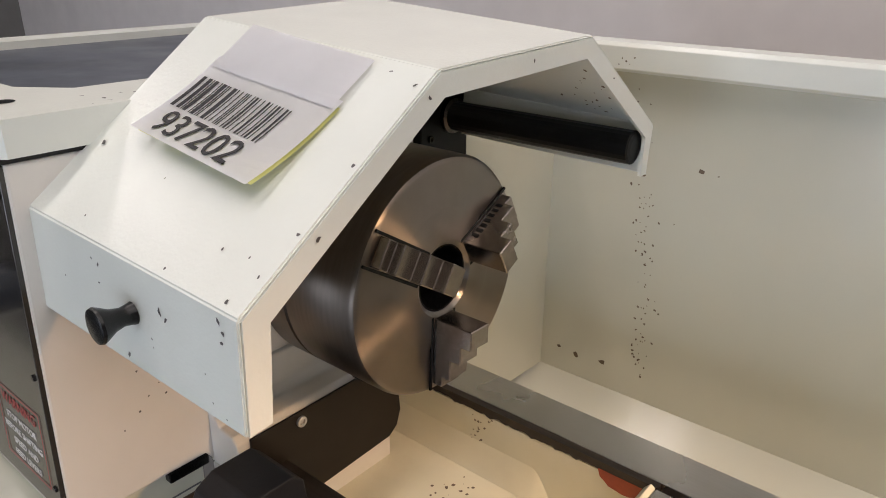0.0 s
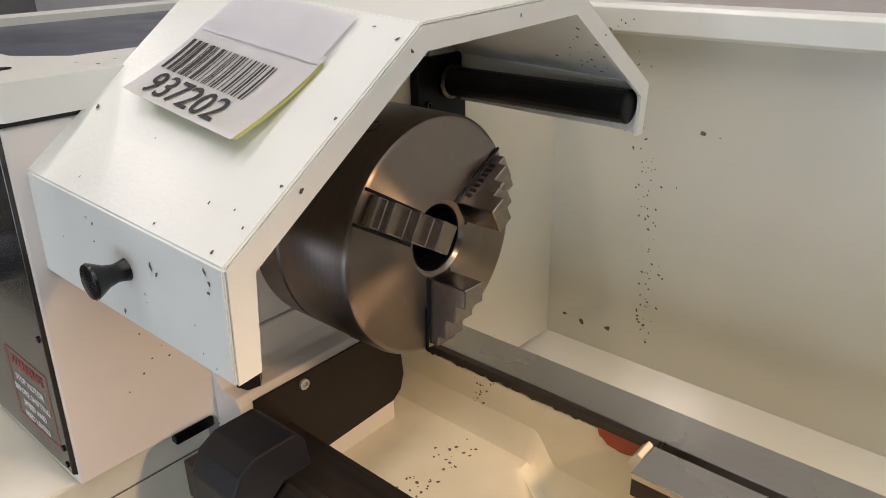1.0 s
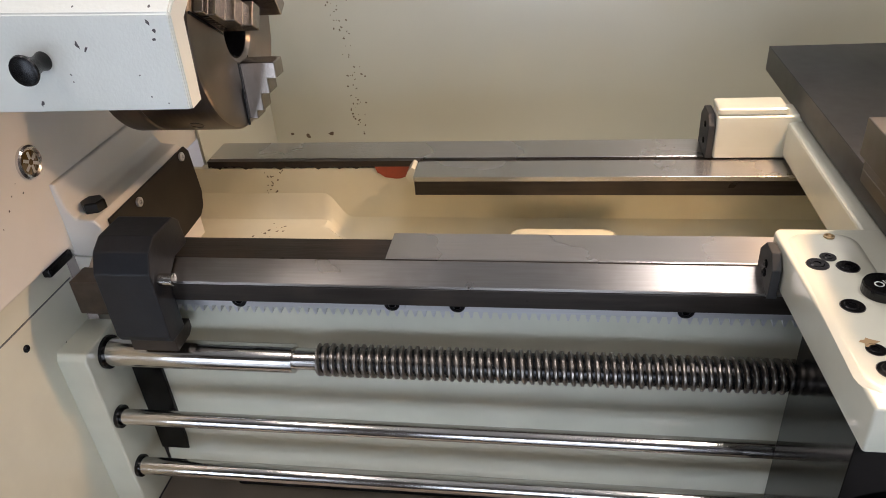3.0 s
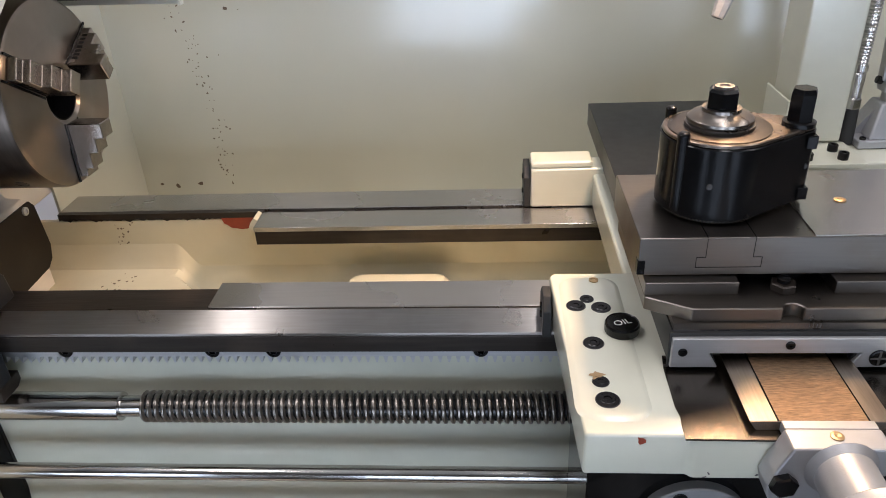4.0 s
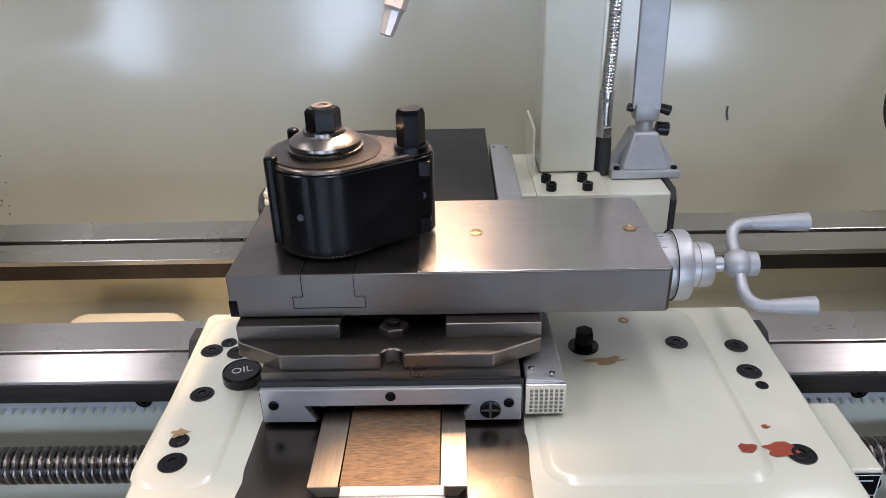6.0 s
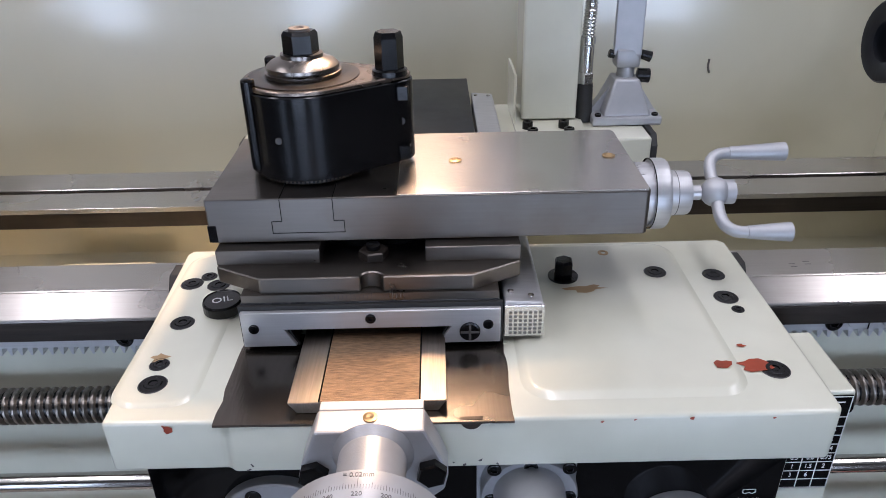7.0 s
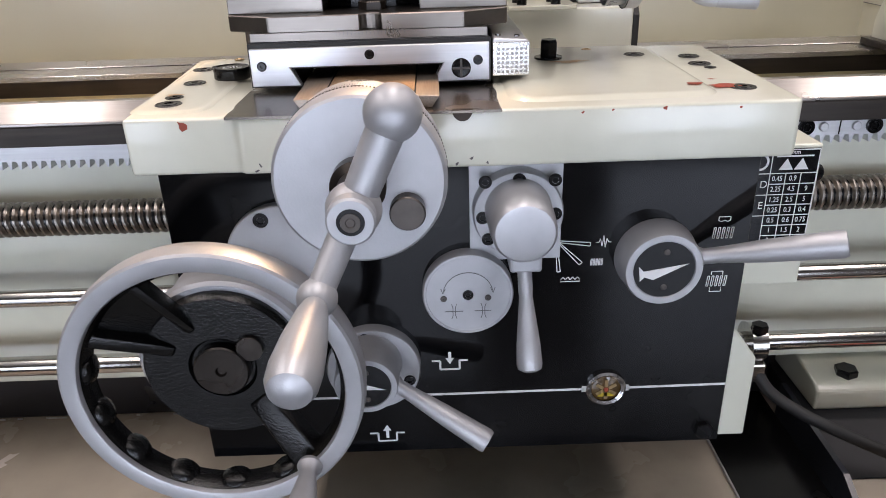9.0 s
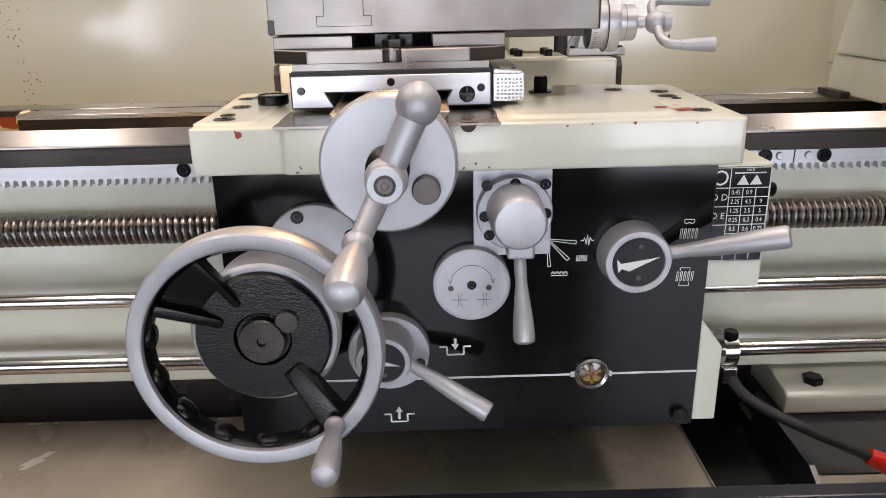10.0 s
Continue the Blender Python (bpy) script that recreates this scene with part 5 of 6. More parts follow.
lo = [bm.verts.new(p) for p in ((0.330, 0.429, 0.966), (0.388, 0.429, 0.966), (0.388, 0.495, 0.966), (0.330, 0.495, 0.966))]
hi = [bm.verts.new(p) for p in ((0.3445, 0.446, 1.008), (0.374, 0.446, 1.008), (0.374, 0.478, 1.008), (0.3445, 0.478, 1.008))]
for i in range(4):
    bm.faces.new((lo[i], lo[(i + 1) % 4], hi[(i + 1) % 4], hi[i]))
bm.faces.new(hi)
bm.faces.new(lo)
bmesh.ops.recalc_face_normals(bm, faces=bm.faces)
part("pedestal", bevel(bm, 0.003, 3), SILVER, lampst, "tapered cast pedestal")
part("ribs", merge(prism([(0.3180, 0.966), (0.3445, 1.003), (0.350, 0.966)], 0.455, 0.470, "y"), prism([(0.399, 0.966), (0.374, 1.003), (0.368, 0.966)], 0.455, 0.470, "y")), SILVER, lampst)
for x in (0.324, 0.393):
    part("foot_screw", socket_screw((x, 0.433, 0.9665), "z", 1, 0.004, 0.003), BLACKOX, lampst)
part("swivel", merge(lathe([(0.0105, 1.006), (0.0105, 1.020), (0.012, 1.022), (0, 1.022)], (0.3595, 0.462, 0), "z", 24), box(0.3445, 0.3745, 0.450, 0.474, 1.0195, 1.042, 0.004)), SILVER, lampst, "cast swivel clamp", True)
part("tilt_knob", rod((0.3365, 0.46, 1.036), (0.3445, 0.46, 1.034), 0.005, cap=0.001), BLACKP, lampst)
part("tilt_knob", rod((0.3745, 0.458, 1.035), (0.388, 0.456, 1.031), 0.0055, 0.0065, cap=0.001), BLACKP, lampst)
part("swivel_knob", rod((0.372, 0.456, 1.010), (0.388, 0.455, 1.009), 0.0085, 0.0085, cap=0.001), BLACKP, lampst)
ARM0, ARM1 = Vector((0.3595, 0.462, 1.033)), Vector((0.372, 0.53, 1.50))
bm = box(-0.0165, 0.0165, -0.011, 0.011, 0, (ARM1 - ARM0).length, 0.0015)
bmesh.ops.transform(bm, matrix=Matrix.Translation(ARM0) @ (ARM1 - ARM0).to_track_quat("Z", "Y").to_matrix().to_4x4(), verts=bm.verts)
part("arm", bm, SILVER, lampst, "square grey lamp arm")
part("upper_arm", rod(ARM1, (0.1462, 0.2701, 1.4384), 0.009), SILVER, lampst)
shade = part("shade", turned([(0.012, 0.0), (0.025, 0.006), (0.052, 0.05), (0.060, 0.085), (0.058, 0.085), (0.050, 0.05), (0.022, 0.008)], (0.1476, 0.2709, 1.4410), (0.1009, 0.2450, 1.3529), 32), BLACKOX, lampst, "black conical lamp shade", True)
part("bulb", ball((0.1258, 0.2588, 1.3999), 0.016, 20), GLOW, shade, "glowing warm bulb", True)

hose = thing("coolant_hose", (0.308, 0.47, 0.956), "flexible metal coolant hose with steel nozzle", "coolant hose", at=(-0.001, 0.002, 0.0062))
part("rubber_end", rod((0.3095, 0.455, 0.956), (0.3085, 0.456, 1.004), 0.0105, 0.0098, cap=0.001), RUBBER, hose, "black rubber hose end", True)
part("fitting", merge(hexagon((0.3085, 0.456, 1.004), "z", 1, 0.0105, 0.014), lathe([(0.0085, 0), (0.0085, 0.030), (0.0075, 0.032), (0.0095, 0.033), (0.0095, 0.041), (0, 0.041)], (0.3085, 0.456, 1.018), "z", 22)), CHROME, hose, "chrome hose fitting")
part("flexible_pipe", tube([(0.3085, 0.456, 1.055), (0.311, 0.457, 1.15), (0.310, 0.46, 1.35), (0.26, 0.44, 1.50), (0.16, 0.36, 1.47), (0.097, 0.285, 1.30), (0.0855, 0.270, 1.211)], 0.0072, 14, 0.0009, 0.0042), CHROME, hose, "ribbed metal pipe", True)
noz = part("nozzle", turned([(0.0048, 0.0), (0.0062, 0.001), (0.0085, 0.022), (0.0095, 0.024), (0.0105, 0.025), (0.0105, 0.040), (0.008, 0.044), (0.008, 0.055), (0, 0.055)], (0.069, 0.257, 1.164), (0.087, 0.270, 1.214), 8), PLATE, hose, "tapered steel nozzle")

# ---- tailstock ----
tail = thing("tailstock", (0.76, 0.272, 0.896), "cream painted tailstock with steel quill", "tailstock", at=(0.004, 0, 0.0115))
part("body", lathe([(0.03, 0.655), (0.062, 0.655), (0.070, 0.662), (0.072, 0.82), (0.066, 0.83), (0, 0.83)], (0, AX, 1.092), "x", 40), CREAM, tail, "", True)
part("base", prism([(0.185, 0.8985), (0.395, 0.8985), (0.395, 0.925), (0.385, 0.950), (0.195, 0.950), (0.185, 0.925)], 0.678, 0.832, "x", 0.003), CREAM, tail, "cream tailstock base on the ways")
part("upper", prism([(0.200, 0.9510), (0.385, 0.9510), (0.365, 1.01), (0.345, 1.05), (0.205, 1.05), (0.195, 0.97)], 0.676, 0.830, "x", 0.004), CREAM, tail, "cream tailstock body above the seam")
for y0, y1 in ((0.187, 0.235), (0.330, 0.392)):
    part("base_wiper", box(0.664, 0.677, y0, y1, 0.8958, 0.9045, 0.001), DARKSTEEL, tail, "dark steel wiper at the base")
part("quill", lathe([(0.019, 0.60), (0.019, 0.545), (0.022, 0.543), (0.036, 0.543), (0.038, 0.545), (0.038, 0.66), (0.03, 0.66)], (0, AX, 1.083), "x", 40), CASTGREY, tail, "dark steel quill with tapered bore", True)
part("bore", lathe([(0.0188, 0.560), (0, 0.560)], (0, AX, 1.083), "x", 30), RUBBER, tail)

# ---- apron ----
AY = -0.046
apron = thing("apron", (0.15, 0.02, 0.64), "lathe apron with glossy black front and white symbols", "apron", at=(-0.001, 0, 0.003))
part("case", box(-0.074, 0.364, AY + 0.0025, 0.09, 0.640, 0.9148, 0.002), APRONP, apron)
part("front_panel", box(-0.0765, 0.3665, AY, AY + 0.0025, 0.6385, 0.9145, 0.0006, 1), APRONP, apron, "glossy black front panel")
part("side_block", prism([(0.367, 0.642), (0.367, 0.750), (0.370, 0.750), (0.390, 0.722), (0.390, 0.642)], AY + 0.002, 0.06, "y", 0.0015), CREAM, apron, "cream block at the apron's end")
part("white_line", strokes([((-0.04, 0.698), (0.246, 0.6985)), ((0.282, 0.6985), (0.366, 0.699))], 0.0022, flat_y(0, AY - 0.0002, 0)), WHITEINK, apron)
part("line_end", strokes([((0.244, 0.6985), (0.250, 0.6985)), ((0.278, 0.6985), (0.284, 0.6985))], 0.006, flat_y(0, AY - 0.0002, 0)), WHITEINK, apron)
PL = flat_y(0, AY - 0.0002, 0)



def draw(name, lines, w=0.0012):
    return part(name, strokes(lines, w, PL), WHITEINK, apron)


draw("feed_symbol", polyline([(0.118, 0.732), (0.125, 0.732), (0.125, 0.7235), (0.141, 0.7235), (0.141, 0.732), (0.148, 0.732)]), 0.0017)
draw("feed_arrow", [((0.133, 0.7405), (0.133, 0.734))], 0.0026)
part("arrow_head", prism([(0.1295, 0.7345), (0.1365, 0.7345), (0.133, 0.7285)], AY - 0.0004, AY, "y"), WHITEINK, apron)
draw("feed_symbol", polyline([(0.062, 0.659), (0.069, 0.659), (0.069, 0.6505), (0.085, 0.6505), (0.085, 0.659), (0.092, 0.659)]), 0.0017)
draw("feed_arrow", [((0.077, 0.6535), (0.077, 0.662))], 0.0026)
part("arrow_head", prism([(0.0735, 0.6615), (0.0805, 0.6615), (0.077, 0.6675)], AY - 0.0004, AY, "y"), WHITEINK, apron)


def thread_icon(x, z, s=1.0, nut_gap=0.0):
    ls = []
    for k in range(5):
        ls += polyline([(x - 0.007 * s + 0.0034 * s * k, z + 0.0045 * s), (x - 0.0055 * s + 0.0034 * s * k, z + 0.0045 * s), (x - 0.0062 * s + 0.0034 * s * k, z - 0.0045 * s), (x - 0.0077 * s + 0.0034 * s * k, z - 0.0045 * s), (x - 0.007 * s + 0.0034 * s * k, z + 0.0045 * s)])
    return ls


draw("thread_icon", thread_icon(0.3455, 0.841) + polyline([(0.341, 0.8485 + 0.003), (0.341, 0.8545), (0.350, 0.8545), (0.350, 0.8515), (0.348, 0.8505), (0.3455, 0.8515), (0.343, 0.8505), (0.341, 0.8515)]), 0.0007)
draw("thread_icon", thread_icon(0.3455, 0.799) + polyline([(0.341, 0.8045), (0.341, 0.8075), (0.350, 0.8075), (0.350, 0.8045)]) + polyline([(0.341, 0.7935), (0.341, 0.7895), (0.350, 0.7895), (0.350, 0.7935)]), 0.0007)
draw("thread_icon", thread_icon(0.2495, 0.8195, 0.6), 0.0006)
draw("lever_fan", polyline([(0.218, 0.839), (0.244, 0.8365), (0.2438, 0.8335), (0.2185, 0.8375)]) + polyline([(0.218, 0.839), (0.2385, 0.8195), (0.236, 0.8175), (0.2175, 0.8385)]) + polyline([(0.218, 0.839), (0.2215, 0.812), (0.219, 0.8117), (0.217, 0.838)]), 0.0007)
draw("zigzag", polyline([(0.222 + 0.0019 * k, 0.8045 + (0.0025 if k % 2 else 0)) for k in range(9)]) + [((0.222, 0.8030), (0.2372, 0.8030))], 0.0008)
draw("wave", polyline([(0.248, 0.8365), (0.2505, 0.8365), (0.2515, 0.8395), (0.253, 0.833), (0.254, 0.842), (0.2555, 0.832), (0.2565, 0.8395), (0.258, 0.8365), (0.260, 0.8365)]), 0.0007)
STARM = mat("tan_star", (0.32, 0.22, 0.10), 0.4, 0.4)
sight = part("sight_glass", lathe([(0.0168, 0), (0.0168, -0.003), (0.015, -0.0045), (0.0125, -0.003)], (0.264, AY, 0.6995), "y", 30), CHROME, apron, "chrome-rimmed oil sight glass")
part("glass", lathe([(0.0126, -0.0015), (0.006, -0.003), (0, -0.0032)], (0.264, AY, 0.6995), "y", 24), OILGLASS, sight)
for a in range(0, 360, 60):
    part("spoke", strokes([((0.0025, 0), (0.0095, 0))], 0.003, pose(0.264, AY - 0.0034, 0.6995) @ pose(0, 0, 0, 90, 0, 0) @ pose(0, 0, 0, 0, 0, a + 30)), STARM, sight)
part("red_dot", lathe([(0.0022, -0.0036), (0, -0.0038)], (0.264, AY, 0.6995), "y", 14), REDPRIMER, sight)
part("oil_level", prism([(0.257, 0.6925), (0.271, 0.6925), (0.2695, 0.6965), (0.2585, 0.6965)], AY - 0.0036, AY - 0.0030, "y"), mat("yellow_oil", (0.45, 0.33, 0.03), 0.1, coat=0.5), sight, "yellow oil at the bottom of the glass")
part("sump_screw", hexagon((0.352, AY, 0.652), "y", -1, 0.0085, 0.006), BLACKOX, apron)

# round flange behind the carriage wheel
fl = part("wheel_flange", lathe([(0.044, 0), (0.044, -0.008), (0.043, -0.009), (0, -0.009)], (0.010, AY, 0.835), "y", 48), SILVER, apron, "satin silver round flange", True)
for x, z in ((-0.004, 0.868), (0.042, 0.85)):
    part("flange_screw", socket_screw((x, AY - 0.0085, z), "y", -1, 0.0058, 0.0015), BLACKOX, fl)

# carriage hand wheel
WX, WZ, WY = -0.029, 0.787, -0.150
wheel = thing("carriage_handwheel", (WX, -0.1, WZ - 0.1), "silver-rimmed hand wheel with black wrinkle-painted spokes", "hand wheel", at=(0.001, 0.008, 0.001))
part("dial_ring", lathe([(0.059, -0.060), (0.059, -0.098), (0.0625, -0.100), (0.0625, -0.112), (0.060, -0.1145), (0.03, -0.1145)], (WX, 0, WZ), "y", 60), SILVER, wheel, "graduated silver dial ring", True)
part("neck", lathe([(0.040, AY - 0.0005), (0.040, -0.062), (0, -0.062)], (WX, 0, WZ), "y", 40), SILVER, wheel)
part("disc", lathe([(0.0565, -0.1146), (0.0565, -0.121), (0.0545, -0.124), (0.024, -0.124), (0.022, -0.121), (0, -0.121)], (WX, 0, WZ), "y", 56), WRINKLE, wheel, "black wrinkle-painted disc", True)
part("hub_cap", lathe([(0.0195, -0.1215), (0.0195, -0.1285), (0.0185, -0.1295), (0.004, -0.1295), (0.003, -0.1275), (0, -0.1275)], (WX, 0, WZ), "y", 40), HUBM, wheel, "dark turned hub cap", True)
part("small_boss", lathe([(0.0095, -0.1215), (0.0095, -0.1275), (0.009, -0.128), (0, -0.128)], (WX + 0.0215, 0, WZ + 0.0165), "y", 28), HUBM, wheel)
rim = part("rim", lathe([(0.0905, -0.128), (0.0885, -0.134), (0.0880, -0.1495), (0.0888, -0.1520), (0.0905, -0.1528), (0.0995, -0.1526), (0.1012, -0.1510), (0.1022, -0.143), (0.1015, -0.134), (0.0985, -0.129), (0.0945, -0.127), (0.0905, -0.128)], (WX, 0, WZ), "y", 96), SILVER, wheel, "turned silver rim", True)
part("rim_liner", lathe([(0.0885, -0.1285), (0.0850, -0.132), (0.0845, -0.143), (0.0878, -0.1485)], (WX, 0, WZ), "y", 80), WRINKLE, rim, "black-painted inner rim", True)
for a in (172, 196, 220, 245, 270, 296):
    b = ball((0, 0, 0), 0.0105, 14)
    bmesh.ops.scale(b, verts=b.verts, vec=(0.55, 1.0, 1.1))
    bmesh.ops.transform(b, matrix=pose(WX, -0.138, WZ) @ pose(0, 0, 0, 0, -a, 0) @ pose(0.0860, 0, 0), verts=b.verts)
    part("finger_grip", b, WRINKLE, rim, "", True)
for a, w0, w1 in ((119, 0.0045, 0.0055), (155, 0.0060, 0.0075), (309, 0.0125, 0.0155)):
    bm = bmesh.new()
    v = [bm.verts.new(p) for p in ((0.034, -0.117, -w0), (0.034, -0.117, w0), (0.034, -0.1255, w0 * 0.7), (0.034, -0.1255, -w0 * 0.7), (0.0885, -0.131, -w1), (0.0885, -0.131, w1), (0.0885, -0.1455, w1 * 0.7), (0.0885, -0.1455, -w1 * 0.7))]
    for q in ((0, 1, 2, 3), (7, 6, 5, 4), (0, 4, 5, 1), (1, 5, 6, 2), (2, 6, 7, 3), (3, 7, 4, 0)):
        bm.faces.new([v[i] for i in q])
    bmesh.ops.recalc_face_normals(bm, faces=bm.faces)
    bevel(bm, 0.002, 2)
    bmesh.ops.transform(bm, matrix=pose(WX, 0, WZ) @ pose(0, 0, 0, 0, -a, 0), verts=bm.verts)
    part("spoke", bm, WRINKLE, wheel, "", True)
bm = bmesh.new()
ring = []
for k in range(10):
    a = radians(116 + 40 * k / 9)
    ring.append([bm.verts.new((WX + r * math.cos(a), y, WZ + r * math.sin(a))) for r, y in ((0.050, -0.117), (0.050, -0.1205), (0.0885, -0.1365), (0.0885, -0.132))])
for p, q in zip(ring, ring[1:]):
    for i in range(4):
        bm.faces.new((p[i], q[i], q[(i + 1) % 4], p[(i + 1) % 4]))
bm.faces.new(ring[0])
bm.faces.new(ring[-1])
bmesh.ops.recalc_face_normals(bm, faces=bm.faces)
part("web", bm, WRINKLE, wheel, "black web between two spokes")
grip = part("grip", turned([(0, 0.0), (0.0085, 0.0), (0.0090, 0.003), (0.0062, 0.008), (0.0062, 0.012), (0.0090, 0.030), (0.0105, 0.052), (0.0108, 0.060), (0.0095, 0.0655), (0.005, 0.0685), (0, 0.069)], (0.0295, -0.151, 0.7215), (0.0288, -0.25, 0.7175), 28), SILVER, wheel, "tapered silver grip", True)

# cross feed crank
KX, KZ = 0.0865, 0.948
feed = thing("cross_feed_crank", (KX, -0.12, 0.915), "silver cross feed dial with ball crank", "crank")
part("bracket", prism([(0.043, 0.918), (0.052, 0.911), (0.120, 0.911), (0.128, 0.918), (0.1305, 0.930), (0.127, 0.942), (0.117, 0.9652), (0.053, 0.9652), (0.044, 0.942), (0.0405, 0.930)], -0.094, -0.0742, "y", 0.0015), SILVER, feed, "satin silver feed screw bracket")
part("bracket_top", box(0.0535, 0.1165, -0.0740, -0.0658, 0.9565, 0.9650, 0.0008), SILVER, feed)
for x in (0.0505, 0.1205):
    part("bracket_bolt", hexagon((x, -0.094, 0.934), "y", -1, 0.0095, 0.006), BLACKOX, feed)
part("oil_nipple", lathe([(0.0045, 0.0), (0.0045, 0.0008), (0.0025, 0.0012), (0, 0.0004)], (0.085, -0.082, 0.9653), "z", 18), BRASS, feed)
part("sleeve", lathe([(0.024, -0.0945), (0.020, -0.100), (0.0195, -0.150), (0.03, -0.1505)], (KX, 0, KZ), "y", 36), SILVER, feed, "", True)
dl = part("dial", lathe([(0.030, -0.149), (0.0435, -0.1495), (0.0448, -0.151), (0.0448, -0.170), (0.0442, -0.171), (0.0458, -0.172), (0.0462, -0.175), (0.0462, -0.187), (0.0455, -0.190), (0.0440, -0.1912), (0.0, -0.1912)], (KX, 0, KZ), "y", 72), SILVER, feed, "graduated satin dial drum", True)
mk = []
for k in range(200):
    b = box(-0.00011, 0.00011, -0.1625, -0.1600 if k % 5 else -0.1588, 0.0447, 0.04495, 0)
    bmesh.ops.transform(b, matrix=pose(KX, 0, KZ) @ pose(0, 0, 0, 0, 1.8 * k, 0), verts=b.verts)
    mk.append(b)
stuff_part("dial_marks", merge(*mk), GREYINK, dl)
kn = []
for k in range(150):
    b = box(-0.0004, 0.0004, -0.1735, -0.1722, 0.0459, 0.0465, 0)
    bmesh.ops.transform(b, matrix=pose(KX, 0, KZ) @ pose(0, 0, 0, 0, 2.4 * k, 0), verts=b.verts)
    kn.append(b)
stuff_part("knurl", merge(*kn), SCREWM, dl)
for k, w in enumerate(("260", "240", "220", "200", "180", "160")):
    lettering("dial_number", w, 0.0036, pose(KX, 0, KZ) @ pose(0, 0, 0, 0, (k - 2) * 18, 0) @ pose(0, -0.1660, 0.0449), GREYINK, dl)
lettering("dial_unit", "= 0.02mm", 0.0038, pose(KX, 0, KZ) @ pose(0, -0.1540, 0.0449), GREYINK, dl)
part("index_line", box(KX - 0.00015, KX + 0.00015, -0.1588, -0.1560, KZ + 0.0447, KZ + 0.0450, 0), GREYINK, dl)
part("hub", lathe([(0.0145, -0.191), (0.0145, -0.200), (0.0105, -0.203), (0.0105, -0.214), (0, -0.214)], (KX, 0, KZ), "y", 30), HUBM, feed, "dark turned steel nut", True)
part("shaft", rod((KX, -0.212, KZ), (KX, -0.236, KZ), 0.0072), DARKSTEEL, feed)
part("dial_lock", lathe([(0.0095, -0.191), (0.0095, -0.198), (0.0088, -0.199), (0, -0.199)], (KX + 0.0245, 0, KZ - 0.0155), "y", 30), HUBM, feed, "knurled dial lock screw")
HUB, BALL, END = Vector((KX + 0.001, -0.231, KZ + 0.001)), Vector((0.108, -0.227, 0.993)), Vector((0.0705, -0.256, 0.916))
crank2 = part("crank_hub", merge(ball(HUB, 0.0135), lathe([(0.0115, -0.2395), (0.0115, -0.2465), (0.0105, -0.2475), (0, -0.2475)], (HUB.x, 0, HUB.z), "y", 28)), SILVER, feed, "round crank hub", True)
part("socket_ring", lathe([(0.0066, -0.2474), (0.0064, -0.2479), (0, -0.2479)], (HUB.x, 0, HUB.z), "y", 24), BLACKOX, crank2, "dark ring round the socket screw")
part("socket_screw", lathe([(0.0048, -0.2478), (0.0046, -0.2484), (0.0024, -0.2484), (0.0020, -0.2480), (0, -0.2480)], (HUB.x, 0, HUB.z), "y", 18), HUBM, crank2, "turned socket screw")
part("crank_arm", merge(rod(HUB, BALL, 0.0085, 0.0095), rod(HUB, END, 0.0075, 0.0065)), SILVER, crank2, "", True)
part("ball_end", ball(BALL, 0.0135, 36), SILVER, crank2, "satin counterweight ball", True)
part("grip_joint", ball(END, 0.0095), SILVER, crank2, "", True)
part("grip", turned([(0, 0), (0.0055, 0.0), (0.0055, 0.006), (0.0075, 0.015), (0.0100, 0.034), (0.0112, 0.052), (0.0108, 0.060), (0.009, 0.0645), (0.005, 0.067), (0, 0.0675)], END, END + Vector((-0.0035, -0.1, -0.008)), 28), SILVER, crank2, "tapered silver grip", True)

# feed direction lever
lv = thing("feed_lever", (0.186, -0.07, 0.78), "silver feed engagement lever on a round flange", "lever", at=(-0.001, 0.0012, -0.001))
part("back_plate", box(0.151, 0.2205, AY - 0.003, AY - 0.0002, 0.829, 0.9145, 0.0006), SILVER, lv, "brushed backing plate")
part("flange", lathe([(0.0335, AY - 0.003), (0.0335, -0.060), (0.0325, -0.0615), (0.02, -0.0615)], (0.1865, 0, 0.872), "y", 44), SILVER, lv, "", True)
for x, z in ((0.1865, 0.8995), (0.160, 0.8705), (0.2135, 0.872), (0.164, 0.853), (0.2125, 0.8985), (0.162, 0.8985)):
    part("flange_screw", socket_screw((x, -0.0614 if abs(z - 0.872) < 0.0285 and abs(x - 0.1865) < 0.028 else AY - 0.003, z), "y", -1, 0.0048, 0.0018), BLACKOX, lv)
part("nose", lathe([(0.0245, -0.0615), (0.0235, -0.090), (0.0225, -0.104), (0.0205, -0.1065), (0.018, -0.107), (0, -0.107)], (0.186, 0, 0.876), "y", 40), SILVER, lv, "domed lever nose", True)
part("lever_boss", box(0.176, 0.1985, -0.104, -0.082, 0.845, 0.862, 0.002), SILVER, lv)
part("lever", turned([(0.0052, 0.0), (0.0052, 0.022), (0.0048, 0.026), (0.0085, 0.060), (0.0092, 0.074), (0.0085, 0.0775), (0.005, 0.0795), (0, 0.08)], (0.187, -0.093, 0.850), (0.1885, -0.127, 0.775), 24), SILVER, lv, "tapered lever", True)

